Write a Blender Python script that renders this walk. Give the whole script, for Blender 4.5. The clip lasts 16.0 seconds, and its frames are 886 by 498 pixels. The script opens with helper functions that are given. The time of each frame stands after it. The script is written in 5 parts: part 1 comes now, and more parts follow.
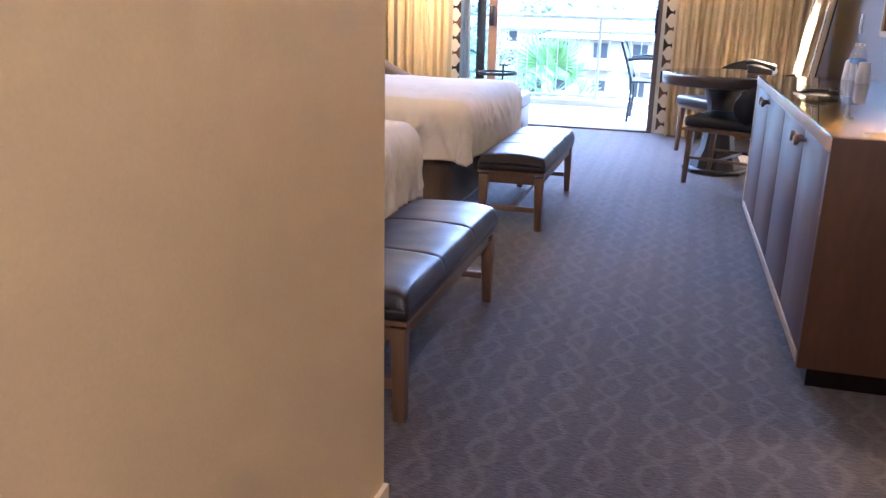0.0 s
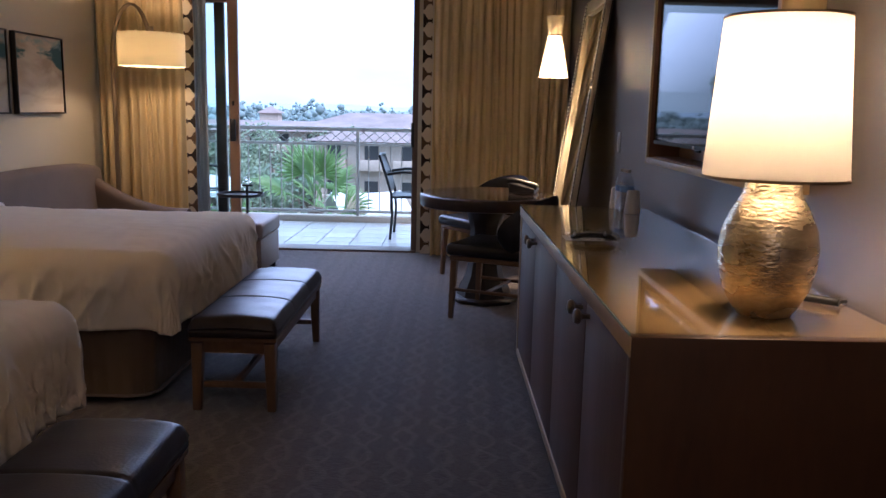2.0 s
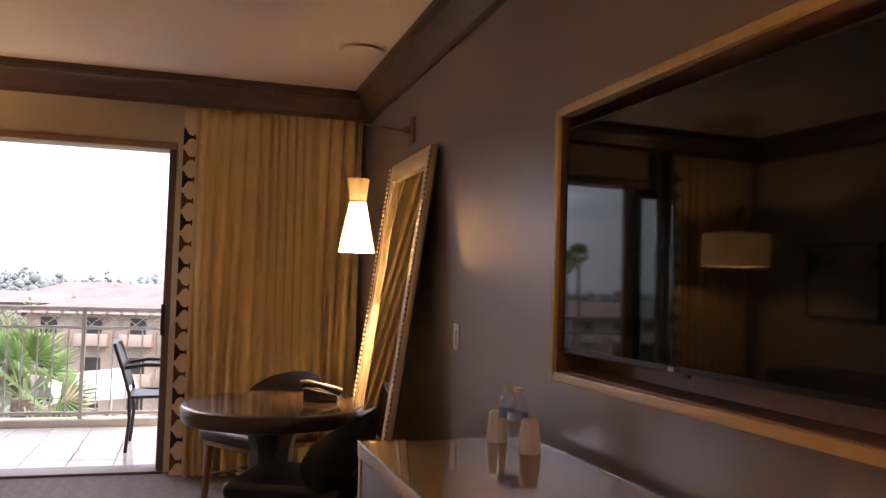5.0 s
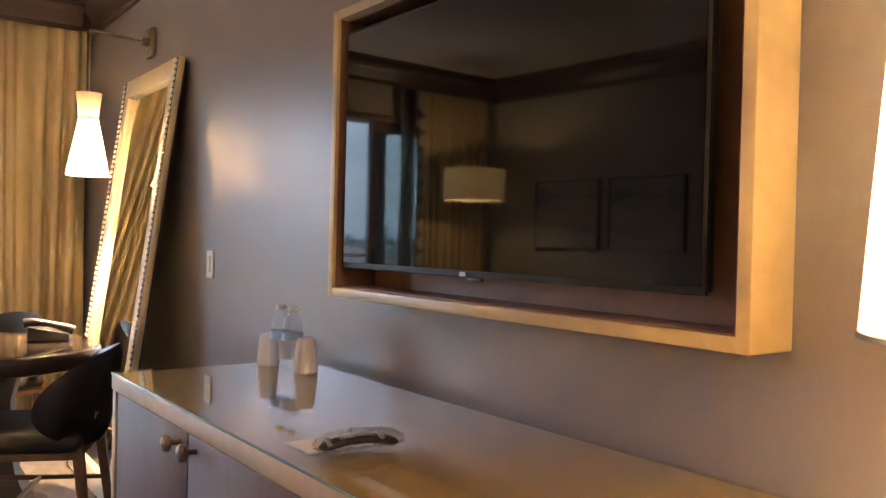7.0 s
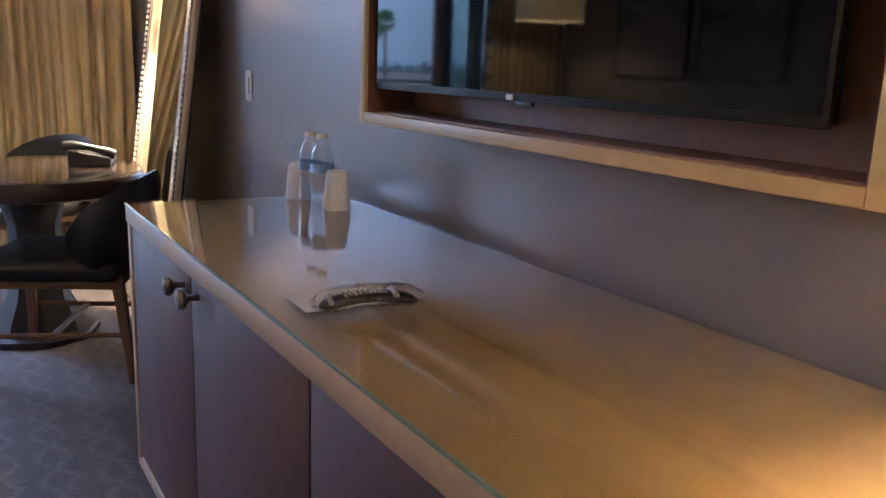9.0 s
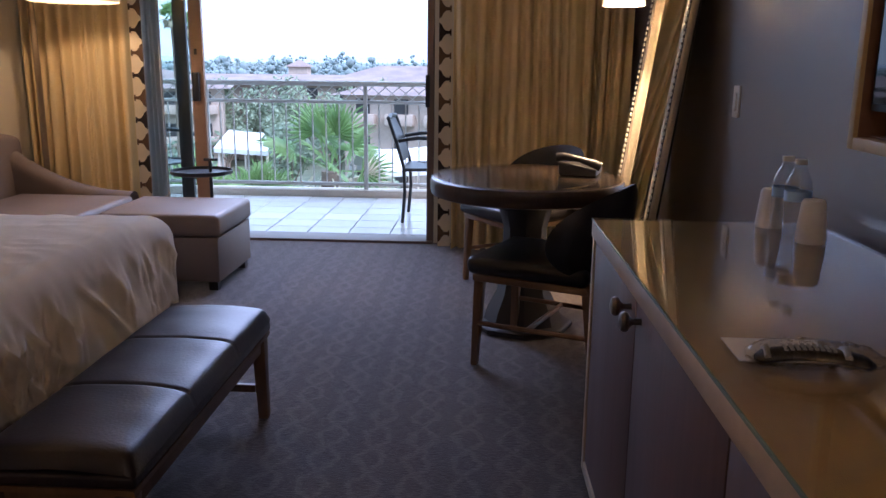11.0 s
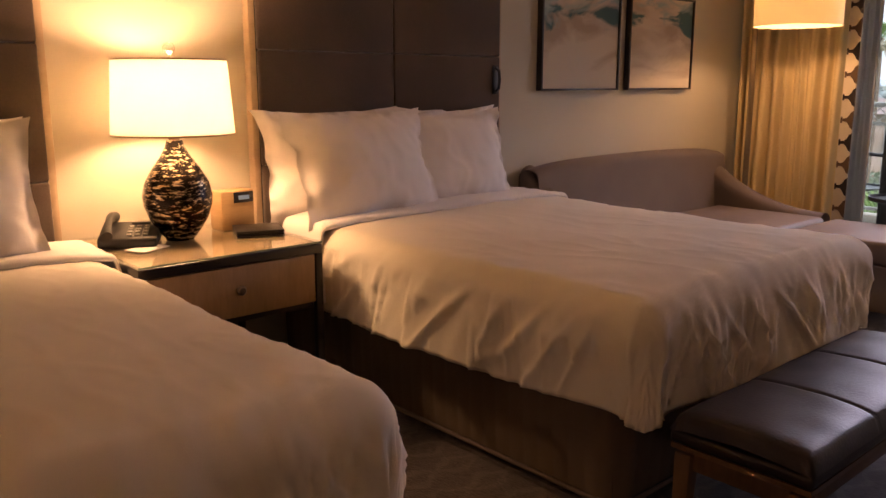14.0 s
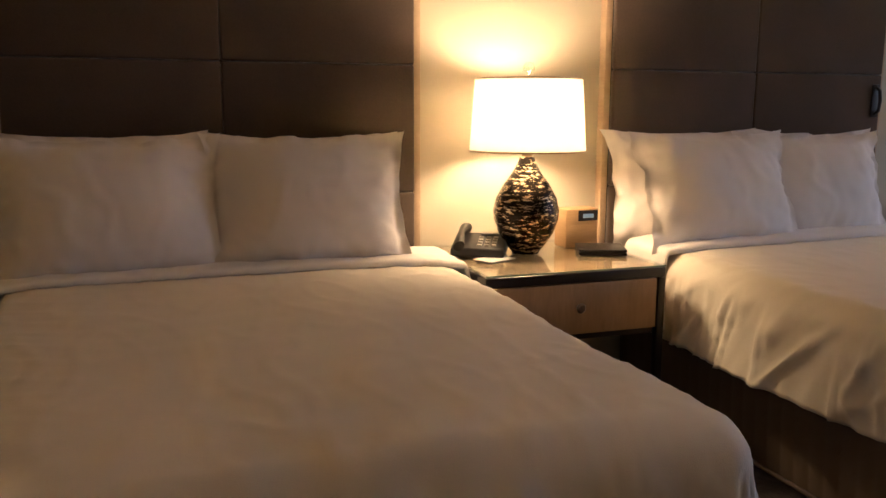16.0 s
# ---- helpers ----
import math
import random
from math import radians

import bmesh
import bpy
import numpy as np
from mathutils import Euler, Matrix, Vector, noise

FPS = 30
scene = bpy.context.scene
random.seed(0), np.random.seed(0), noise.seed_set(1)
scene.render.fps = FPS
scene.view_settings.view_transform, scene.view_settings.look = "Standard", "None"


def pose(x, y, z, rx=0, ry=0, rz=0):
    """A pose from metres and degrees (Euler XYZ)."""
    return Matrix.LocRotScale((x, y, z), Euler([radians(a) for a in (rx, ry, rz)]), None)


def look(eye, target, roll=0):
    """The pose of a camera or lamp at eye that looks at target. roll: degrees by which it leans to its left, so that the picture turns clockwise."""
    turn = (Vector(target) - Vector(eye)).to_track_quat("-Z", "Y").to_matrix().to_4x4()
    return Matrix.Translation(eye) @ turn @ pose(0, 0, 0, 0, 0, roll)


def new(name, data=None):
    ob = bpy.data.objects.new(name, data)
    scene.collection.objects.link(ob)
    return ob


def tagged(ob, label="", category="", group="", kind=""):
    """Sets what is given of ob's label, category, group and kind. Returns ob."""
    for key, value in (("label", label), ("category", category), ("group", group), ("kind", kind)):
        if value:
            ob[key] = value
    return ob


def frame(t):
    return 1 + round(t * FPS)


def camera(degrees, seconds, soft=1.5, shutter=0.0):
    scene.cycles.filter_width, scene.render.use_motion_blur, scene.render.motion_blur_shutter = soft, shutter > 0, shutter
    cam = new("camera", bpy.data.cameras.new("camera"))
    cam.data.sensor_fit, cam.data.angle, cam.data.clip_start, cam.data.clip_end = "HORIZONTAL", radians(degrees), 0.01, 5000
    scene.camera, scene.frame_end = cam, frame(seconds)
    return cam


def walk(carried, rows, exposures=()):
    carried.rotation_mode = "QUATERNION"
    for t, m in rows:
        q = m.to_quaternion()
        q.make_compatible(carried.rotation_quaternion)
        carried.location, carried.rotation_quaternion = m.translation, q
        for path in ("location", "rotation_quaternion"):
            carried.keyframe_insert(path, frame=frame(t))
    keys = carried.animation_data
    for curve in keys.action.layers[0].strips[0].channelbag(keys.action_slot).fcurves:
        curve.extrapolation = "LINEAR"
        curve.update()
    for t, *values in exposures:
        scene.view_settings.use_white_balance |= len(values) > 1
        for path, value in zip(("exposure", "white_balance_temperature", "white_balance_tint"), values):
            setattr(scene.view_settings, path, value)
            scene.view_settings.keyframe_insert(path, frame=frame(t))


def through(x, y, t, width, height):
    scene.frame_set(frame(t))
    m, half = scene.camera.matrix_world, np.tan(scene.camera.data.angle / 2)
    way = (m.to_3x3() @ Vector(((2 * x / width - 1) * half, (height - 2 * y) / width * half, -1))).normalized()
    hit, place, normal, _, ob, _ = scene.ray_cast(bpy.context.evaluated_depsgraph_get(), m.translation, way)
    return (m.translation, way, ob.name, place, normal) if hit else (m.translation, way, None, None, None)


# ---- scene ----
cam = camera(56.6, 16.0)
PATH = [
    (0, (0.994, 1.582, 1.202), (0.459, 3.421, 0.627), 1.4),
    (0.5, (1.007, 1.793, 1.201), (0.603, 3.666, 0.627), 1.4),
    (1, (0.99, 2.037, 1.261), (0.724, 3.941, 0.71), 1.3),
    (1.5, (1.044, 2.322, 1.286), (0.912, 4.268, 0.844), 1.3),
    (2, (1.05, 2.572, 1.295), (1.014, 4.544, 0.963), 1.2),
    (2.5, (1.038, 2.82, 1.33), (1.117, 4.809, 1.138), 1.4),
    (3, (1.06, 3.067, 1.356), (1.23, 5.058, 1.286), 1.4),
    (3.2, (1.054, 3.16, 1.359), (1.251, 5.15, 1.322), 1.3),
    (5.3, (0.793, 3.957, 1.35), (1.516, 5.818, 1.464), 1.5),
    (5.5, (0.778, 3.985, 1.336), (1.614, 5.797, 1.454), 1.3),
    (6, (0.746, 4.002, 1.317), (1.765, 5.718, 1.449), 1.3),
    (6.5, (0.742, 4.013, 1.29), (1.857, 5.668, 1.426), 1.3),
    (7, (0.743, 4.049, 1.259), (1.905, 5.677, 1.237), 1.4),
    (7.5, (0.74, 4.084, 1.235), (1.908, 5.686, 0.971), 1.5),
    (8, (0.815, 4.135, 1.23), (1.972, 5.717, 0.832), 1.4),
    (8.2, (0.864, 4.152, 1.223), (2.017, 5.735, 0.816), 1.8),
    (10.3, (1.067, 4.448, 1.256), (1.355, 6.373, 0.798), 0.7),
    (10.5, (1.076, 4.431, 1.255), (1.222, 6.375, 0.804), 0.7),
    (11, (1.069, 4.294, 1.266), (0.956, 6.241, 0.823), 0.6),
    (11.5, (1.062, 4.166, 1.271), (0.763, 6.094, 0.835), 1.0),
    (12, (1.052, 4.141, 1.284), (0.549, 6.027, 0.848), 0.9),
    (12.5, (1.054, 4.166, 1.276), (0.284, 5.961, 0.846), 0.5),
    (13, (1.039, 4.158, 1.264), (-0.008, 5.811, 0.847), 0.3),
    (13.5, (1.032, 4.138, 1.253), (-0.251, 5.619, 0.85), 0.2),
    (14, (1.03, 4.125, 1.249), (-0.434, 5.43, 0.854), 0.0),
    (14.5, (1.021, 4.117, 1.234), (-0.584, 5.249, 0.855), -0.0),
    (15, (1.021, 4.107, 1.237), (-0.693, 5.068, 0.866), 0.1),
    (15.5, (1.006, 4.101, 1.226), (-0.798, 4.89, 0.875), 0.1),
    (16, (0.966, 4.101, 1.216), (-0.9, 4.737, 0.884), 0.2),
]
EXPOSURES = [
    (0, 2.75, 4750, 30), (0.5, 2.25, 4850, 31), (1.0, 1.9, 4950, 31), (1.5, 1.25, 5100, 32), (2.0, 0.5, 5300, 33),
    (2.5, 0.0, 5800, 34), (3.0, -0.4, 6200, 40), (3.2, -0.4, 6300, 41), (5.3, 1.3, 8300, 53), (5.5, 1.55, 8600, 55),
    (6.0, 2.5, 7600, 38), (6.5, 2.5, 7000, 32), (7.0, 2.45, 6300, 28), (8.0, 2.3, 4900, 25), (10.3, 1.45, 5200, 33),
    (10.6, 1.3, 5250, 34), (11.0, 0.65, 5500, 36), (12.0, 0.7, 6100, 41), (12.5, 0.65, 6300, 41), (13.0, 0.8, 6550, 44),
    (13.5, 0.7, 7000, 46), (14, 0.55, 7500, 51), (14.5, 0.7, 7300, 47), (15.2, 0.75, 6400, 37), (16, 0.65, 5900, 29),
]
walk(cam, [(t, look(eye, target, roll)) for t, eye, target, roll in PATH], EXPOSURES)

# ---- world and large lights ----
world = bpy.data.worlds.new("world")
scene.world = world
world.use_nodes = True
wn, wl = world.node_tree.nodes, world.node_tree.links
sky = wn.new("ShaderNodeTexSky")
sky.sky_type, sky.sun_disc = "NISHITA", False
sky.sun_elevation, sky.sun_rotation = radians(32), radians(60)
sky.air_density, sky.dust_density = 1.0, 3.0
cloud = wn.new("ShaderNodeTexNoise")
coord = wn.new("ShaderNodeTexCoord")
stretch = wn.new("ShaderNodeMapping")
stretch.inputs["Scale"].default_value = (2.2, 2.2, 9.0)
wl.new(coord.outputs["Generated"], stretch.inputs["Vector"])
wl.new(stretch.outputs["Vector"], cloud.inputs["Vector"])
cloud.inputs["Scale"].default_value, cloud.inputs["Detail"].default_value = 1.6, 5
cloud_ramp = wn.new("ShaderNodeValToRGB")
cloud_ramp.color_ramp.elements[0].position, cloud_ramp.color_ramp.elements[1].position = 0.3, 0.7
cloud_ramp.color_ramp.elements[0].color = (6.9, 10.9, 12.9, 1)
cloud_ramp.color_ramp.elements[1].color = (10.9, 14.9, 16.4, 1)
wl.new(cloud.outputs["Fac"], cloud_ramp.inputs["Fac"])
veil = wn.new("ShaderNodeMixRGB")
veil.inputs["Fac"].default_value = 0.85
wl.new(sky.outputs["Color"], veil.inputs[1])
wl.new(cloud_ramp.outputs["Color"], veil.inputs[2])
rise = wn.new("ShaderNodeSeparateXYZ")
wl.new(coord.outputs["Generated"], rise.inputs[0])
lift = wn.new("ShaderNodeMapRange")
lift.inputs[3].default_value, lift.inputs[4].default_value = 0.94, 2.5
wl.new(rise.outputs["Z"], lift.inputs[0])
brighter = wn.new("ShaderNodeVectorMath")
brighter.operation = "SCALE"
wl.new(veil.outputs["Color"], brighter.inputs[0])
wl.new(lift.outputs[0], brighter.inputs["Scale"])
wl.new(brighter.outputs[0], wn["Background"].inputs["Color"])
wn["Background"].inputs["Strength"].default_value = 0.1

SUN = bpy.data.lights.new("sun", "SUN")
SUN.energy, SUN.angle, SUN.color = 2.3, radians(20), (1.0, 0.96, 0.9)
new("sun", SUN).matrix_world = look((0, 0, 30), (-14, 12, 10))

DAY = bpy.data.lights.new("door_daylight", "AREA")
DAY.shape, DAY.size, DAY.size_y, DAY.spread = "RECTANGLE", 1.5, 0.95, radians(96)
DAY.energy, DAY.color = 14, (0.66, 0.80, 1.0)
new("door_daylight", DAY).matrix_world = look((-0.16, 10.3, 1.85), (-0.16, 8.5, 0.0))

LAMP_COLOUR = (1.0, 0.71, 0.33)
HALL = bpy.data.lights.new("entry_downlight_glow", "AREA")
HALL.shape, HALL.size, HALL.energy, HALL.color = "DISK", 0.14, 8, (1.0, 0.8, 0.58)
new("entry_downlight_glow", HALL).matrix_world = look((1.2, 1.1, 2.722), (1.2, 1.1001, 0))
LAMP_POWER = {"dresser": 13.5, "pendant": 150.0, "arc": 12.0, "bedside": 23.0}


def bulb(name, place, power, radius=0.06):
    data = bpy.data.lights.new(name, "POINT")
    data.energy, data.color, data.shadow_soft_size = power, LAMP_COLOUR, radius
    new(name, data).location = place


# ---- materials ----
def nodes_of(name):
    m = bpy.data.materials.new(name)
    m.use_nodes = True
    t = m.node_tree
    return m, t.nodes, t.links, t.nodes["Principled BSDF"]


def maths(n, l, op, a, b=None):
    node = n.new("ShaderNodeMath")
    node.operation = op
    for i, v in enumerate((a, b)):
        if v is None:
            continue
        if isinstance(v, (int, float)):
            node.inputs[i].default_value = v
        else:
            l.new(v, node.inputs[i])
    return node.outputs[0]


def surface(name, colour, rough=0.6, metal=0.0, big=1.5, fine=60, vary=0.12, bump=0.1, stretch=(1, 1, 1), spec=0.5, coat=0.0, sheen=0.0, piece=0.0, alt=None, rough_vary=0.08, span=(0.3, 0.7)):
    """A surface with two scales of colour change and fine relief."""
    m, n, l, p = nodes_of(name)
    co = n.new("ShaderNodeTexCoord")
    mp = n.new("ShaderNodeMapping")
    mp.inputs["Scale"].default_value = stretch
    l.new(co.outputs["Object"], mp.inputs["Vector"])
    a = n.new("ShaderNodeTexNoise")
    a.inputs["Scale"].default_value, a.inputs["Detail"].default_value = big, 4
    b = n.new("ShaderNodeTexNoise")
    b.inputs["Scale"].default_value, b.inputs["Detail"].default_value = fine, 3
    for t in (a, b):
        l.new(mp.outputs["Vector"], t.inputs["Vector"])
    mix = n.new("ShaderNodeMixRGB")
    other = alt or tuple(c * (1 - 2.2 * vary) for c in colour)
    mix.inputs[1].default_value = (*[min(1, c * (1 + vary)) for c in colour], 1)
    mix.inputs[2].default_value = (*other, 1)
    f = maths(n, l, "ADD", maths(n, l, "MULTIPLY", a.outputs["Fac"], 0.6), maths(n, l, "MULTIPLY", b.outputs["Fac"], 0.4))
    if piece:
        info = n.new("ShaderNodeObjectInfo")
        f = maths(n, l, "ADD", f, maths(n, l, "MULTIPLY", maths(n, l, "SUBTRACT", info.outputs["Random"], 0.5), piece))
    sharp = n.new("ShaderNodeMapRange")
    sharp.inputs[1].default_value, sharp.inputs[2].default_value = span
    l.new(f, sharp.inputs[0])
    l.new(sharp.outputs[0], mix.inputs[0])
    l.new(mix.outputs[0], p.inputs["Base Color"])
    l.new(maths(n, l, "ADD", maths(n, l, "MULTIPLY", a.outputs["Fac"], rough_vary), rough - rough_vary / 2), p.inputs["Roughness"])
    p.inputs["Metallic"].default_value = metal
    p.inputs["Specular IOR Level"].default_value = spec
    p.inputs["Coat Weight"].default_value = coat
    p.inputs["Coat Roughness"].default_value = 0.04
    p.inputs["Sheen Weight"].default_value = sheen
    if bump:
        bp = n.new("ShaderNodeBump")
        bp.inputs["Strength"].default_value = bump
        bp.inputs["Distance"].default_value = 0.004
        l.new(b.outputs["Fac"], bp.inputs["Height"])
        l.new(bp.outputs["Normal"], p.inputs["Normal"])
    return m


def wood(name, colour, dark, rough=0.4, grain=(3, 3, 40), coat=0.0):
    return surface(name, colour, rough, big=1.2, fine=9, vary=0.1, bump=0.05, stretch=grain, alt=dark, coat=coat)


def cloth(name, colour, through=0.0, rough=0.9, vary=0.06, weave=500, big=3, bump=0.25, sheen=0.1):
    m = surface(name, colour, rough, big=big, fine=weave, vary=vary, bump=bump, spec=0.2, sheen=sheen)
    if through:
        n, l = m.node_tree.nodes, m.node_tree.links
        tr, mx = n.new("ShaderNodeBsdfTranslucent"), n.new("ShaderNodeMixShader")
        tr.inputs["Color"].default_value = (*colour, 1)
        mx.inputs[0].default_value = through
        l.new(n["Principled BSDF"].outputs[0], mx.inputs[1])
        l.new(tr.outputs[0], mx.inputs[2])
        l.new(mx.outputs[0], n["Material Output"].inputs["Surface"])
    return m


def clear(name, tint=(1, 1, 1), ior=1.45, rough=0.0):
    """A thin clear sheet: see-through with a gloss."""
    m, n, l, p = nodes_of(name)
    n.remove(p)
    tr, gl, mx, fr = (n.new("ShaderNode" + k) for k in ("BsdfTransparent", "BsdfGlossy", "MixShader", "LayerWeight"))
    tr.inputs[0].default_value = (*tint, 1)
    gl.inputs["Roughness"].default_value = rough
    f0 = ((ior - 1) / (ior + 1)) ** 2
    fr.inputs["Blend"].default_value = 0.5
    schlick = maths(n, l, "ADD", maths(n, l, "MULTIPLY", maths(n, l, "POWER", fr.outputs["Facing"], 5.0), 1 - f0), f0)
    l.new(schlick, mx.inputs[0])
    l.new(tr.outputs[0], mx.inputs[1])
    l.new(gl.outputs[0], mx.inputs[2])
    l.new(mx.outputs[0], n["Material Output"].inputs["Surface"])
    return m


def carpet_material():
    m, n, l, p = nodes_of("carpet")
    co, sp = n.new("ShaderNodeTexCoord"), n.new("ShaderNodeSeparateXYZ")
    wob = n.new("ShaderNodeTexNoise")
    wob.inputs["Scale"].default_value = 14
    l.new(co.outputs["Object"], wob.inputs["Vector"])
    l.new(co.outputs["Object"], sp.inputs[0])
    shake = maths(n, l, "MULTIPLY", maths(n, l, "SUBTRACT", wob.outputs["Fac"], 0.5), 0.5)
    wave = maths(n, l, "MULTIPLY", maths(n, l, "SINE", maths(n, l, "MULTIPLY", sp.outputs["Y"], 6.2832 / 0.35)), 0.27)
    x = maths(n, l, "ADD", maths(n, l, "MULTIPLY", sp.outputs["X"], 1 / 0.155), shake)

    def lines(u, width):
        d = maths(n, l, "ABSOLUTE", maths(n, l, "SUBTRACT", maths(n, l, "FRACT", u), 0.5))
        r = n.new("ShaderNodeMapRange")
        r.inputs[1].default_value, r.inputs[2].default_value = width, width * 0.4
        l.new(d, r.inputs[0])
        return r.outputs[0]

    one, two = lines(maths(n, l, "ADD", x, wave), 0.12), lines(maths(n, l, "SUBTRACT", x, wave), 0.12)
    net = maths(n, l, "MAXIMUM", one, two)
    # small motif inside each cell
    cx = maths(n, l, "SUBTRACT", maths(n, l, "FRACT", maths(n, l, "ADD", x, 0.0)), 0.5)
    cy = maths(n, l, "SUBTRACT", maths(n, l, "FRACT", maths(n, l, "MULTIPLY", sp.outputs["Y"], 1 / 0.15)), 0.5)
    far = maths(n, l, "ADD", maths(n, l, "ABSOLUTE", cx), maths(n, l, "ABSOLUTE", cy))
    spot = n.new("ShaderNodeMapRange")
    spot.inputs[1].default_value, spot.inputs[2].default_value = 0.2, 0.12
    l.new(far, spot.inputs[0])
    net = maths(n, l, "MAXIMUM", net, maths(n, l, "MULTIPLY", spot.outputs[0], 0.35))
    tuft = n.new("ShaderNodeTexNoise")
    tuft.inputs["Scale"].default_value, tuft.inputs["Detail"].default_value = 150, 3
    l.new(co.outputs["Object"], tuft.inputs["Vector"])
    cord = n.new("ShaderNodeTexNoise")
    mp = n.new("ShaderNodeMapping")
    mp.inputs["Scale"].default_value = (30, 160, 1)
    l.new(co.outputs["Object"], mp.inputs["Vector"])
    l.new(mp.outputs[0], cord.inputs["Vector"])
    cord.inputs["Scale"].default_value = 1.2
    soil = n.new("ShaderNodeTexNoise")
    soil.inputs["Scale"].default_value = 0.9
    l.new(co.outputs["Object"], soil.inputs["Vector"])
    f = maths(n, l, "MULTIPLY", net, maths(n, l, "ADD", maths(n, l, "MULTIPLY", tuft.outputs["Fac"], 0.9), 0.3))
    rib = n.new("ShaderNodeMapRange")
    rib.inputs[1].default_value, rib.inputs[2].default_value = 0.34, 0.66
    l.new(cord.outputs["Fac"], rib.inputs[0])
    f = maths(n, l, "ADD", maths(n, l, "MULTIPLY", f, 0.34), maths(n, l, "MULTIPLY", rib.outputs[0], 0.42))
    mix = n.new("ShaderNodeMixRGB")
    mix.inputs[1].default_value, mix.inputs[2].default_value = (0.046, 0.036, 0.035, 1), (0.205, 0.165, 0.155, 1)
    l.new(f, mix.inputs[0])
    dirt = n.new("ShaderNodeMixRGB")
    dirt.blend_type = "MULTIPLY"
    dirt.inputs[0].default_value = 0.3
    l.new(mix.outputs[0], dirt.inputs[1])
    l.new(soil.outputs["Fac"], dirt.inputs[2])
    l.new(dirt.outputs[0], p.inputs["Base Color"])
    p.inputs["Roughness"].default_value = 0.95
    p.inputs["Specular IOR Level"].default_value = 0.15
    p.inputs["Sheen Weight"].default_value = 0.25
    bp = n.new("ShaderNodeBump")
    bp.inputs["Strength"].default_value, bp.inputs["Distance"].default_value = 0.6, 0.004
    l.new(maths(n, l, "ADD", tuft.outputs["Fac"], maths(n, l, "MULTIPLY", cord.outputs["Fac"], 0.8)), bp.inputs["Height"])
    l.new(bp.outputs[0], p.inputs["Normal"])
    return m


def painting_material(name, shift):
    """Abstract watercolour: cream ground, teal and sand clouds across the upper half."""
    m, n, l, p = nodes_of(name)
    co, sp = n.new("ShaderNodeTexCoord"), n.new("ShaderNodeSeparateXYZ")
    mp = n.new("ShaderNodeMapping")
    mp.inputs["Location"].default_value = (shift, shift * 2, 0)
    mp.inputs["Scale"].default_value = (1, 0.6, 1.5)
    l.new(co.outputs["Object"], mp.inputs["Vector"])
    l.new(co.outputs["Object"], sp.inputs[0])
    base = (0.62, 0.55, 0.46, 1)
    prev = None
    for scale, height, band, lo, hi, col in ((3.2, 0.36, 0.14, 0.30, 0.5, (0.42, 0.33, 0.25, 1)), (3.4, 0.45, 0.075, 0.43, 0.50, (0.05, 0.14, 0.15, 1)), (6, 0.52, 0.12, 0.44, 0.58, (0.32, 0.42, 0.42, 1))):
        t = n.new("ShaderNodeTexNoise")
        t.inputs["Scale"].default_value, t.inputs["Detail"].default_value = scale, 7
        t.inputs["Distortion"].default_value = 0.8
        l.new(mp.outputs[0], t.inputs["Vector"])
        away = maths(n, l, "DIVIDE", maths(n, l, "ABSOLUTE", maths(n, l, "SUBTRACT", sp.outputs["Z"], height)), band * 4)
        r = n.new("ShaderNodeMapRange")
        r.inputs[1].default_value, r.inputs[2].default_value = lo, hi
        l.new(maths(n, l, "SUBTRACT", t.outputs["Fac"], maths(n, l, "MULTIPLY", away, 0.55)), r.inputs[0])
        mx = n.new("ShaderNodeMixRGB")
        mx.inputs[2].default_value = col
        l.new(r.outputs[0], mx.inputs[0])
        if prev is None:
            mx.inputs[1].default_value = base
        else:
            l.new(prev, mx.inputs[1])
        prev = mx.outputs[0]
    l.new(prev, p.inputs["Base Color"])
    p.inputs["Roughness"].default_value = 0.7
    return m


def leaf_material(name, colour, other, through=0.25):
    m = surface(name, colour, 0.5, big=2, fine=20, vary=0.2, bump=0, alt=other, piece=0.3)
    n, l = m.node_tree.nodes, m.node_tree.links
    tr, mx = n.new("ShaderNodeBsdfTranslucent"), n.new("ShaderNodeMixShader")
    tr.inputs["Color"].default_value = (*colour, 1)
    mx.inputs[0].default_value = through
    l.new(n["Principled BSDF"].outputs[0], mx.inputs[1])
    l.new(tr.outputs[0], mx.inputs[2])
    l.new(mx.outputs[0], n["Material Output"].inputs["Surface"])
    return m


def shade_material(name, colour, through, glow):
    m = cloth(name, colour, through=through, weave=700, bump=0.1)
    p = m.node_tree.nodes["Principled BSDF"]
    p.inputs["Emission Color"].default_value = (1.0, 0.68, 0.32, 1)
    p.inputs["Emission Strength"].default_value = glow
    return m


CARPET = carpet_material()
PAINT_TV = surface("taupe_satin_paint", (0.228, 0.196, 0.19), 0.38, big=0.8, fine=220, vary=0.04, bump=0.06)
PAINT_CREAM = surface("cream_wall_paint", (0.60, 0.545, 0.43), 0.6, big=0.8, fine=220, vary=0.03, bump=0.08)
PAINT_HALL = surface("beige_wallcovering", (0.78, 0.60, 0.30), 0.5, big=2.2, fine=160, vary=0.035, bump=0.08)
CEILING = surface("ceiling_paint", (0.78, 0.71, 0.61), 0.85, big=1.0, fine=120, vary=0.03, bump=0.12)
CROWN = wood("stained_crown_wood", (0.115, 0.072, 0.052), (0.06, 0.038, 0.028), 0.35, (2, 2, 14))
TAN_WOOD = wood("tan_veneer", (0.46, 0.29, 0.11), (0.38, 0.235, 0.086), 0.38, (12, 2, 2))
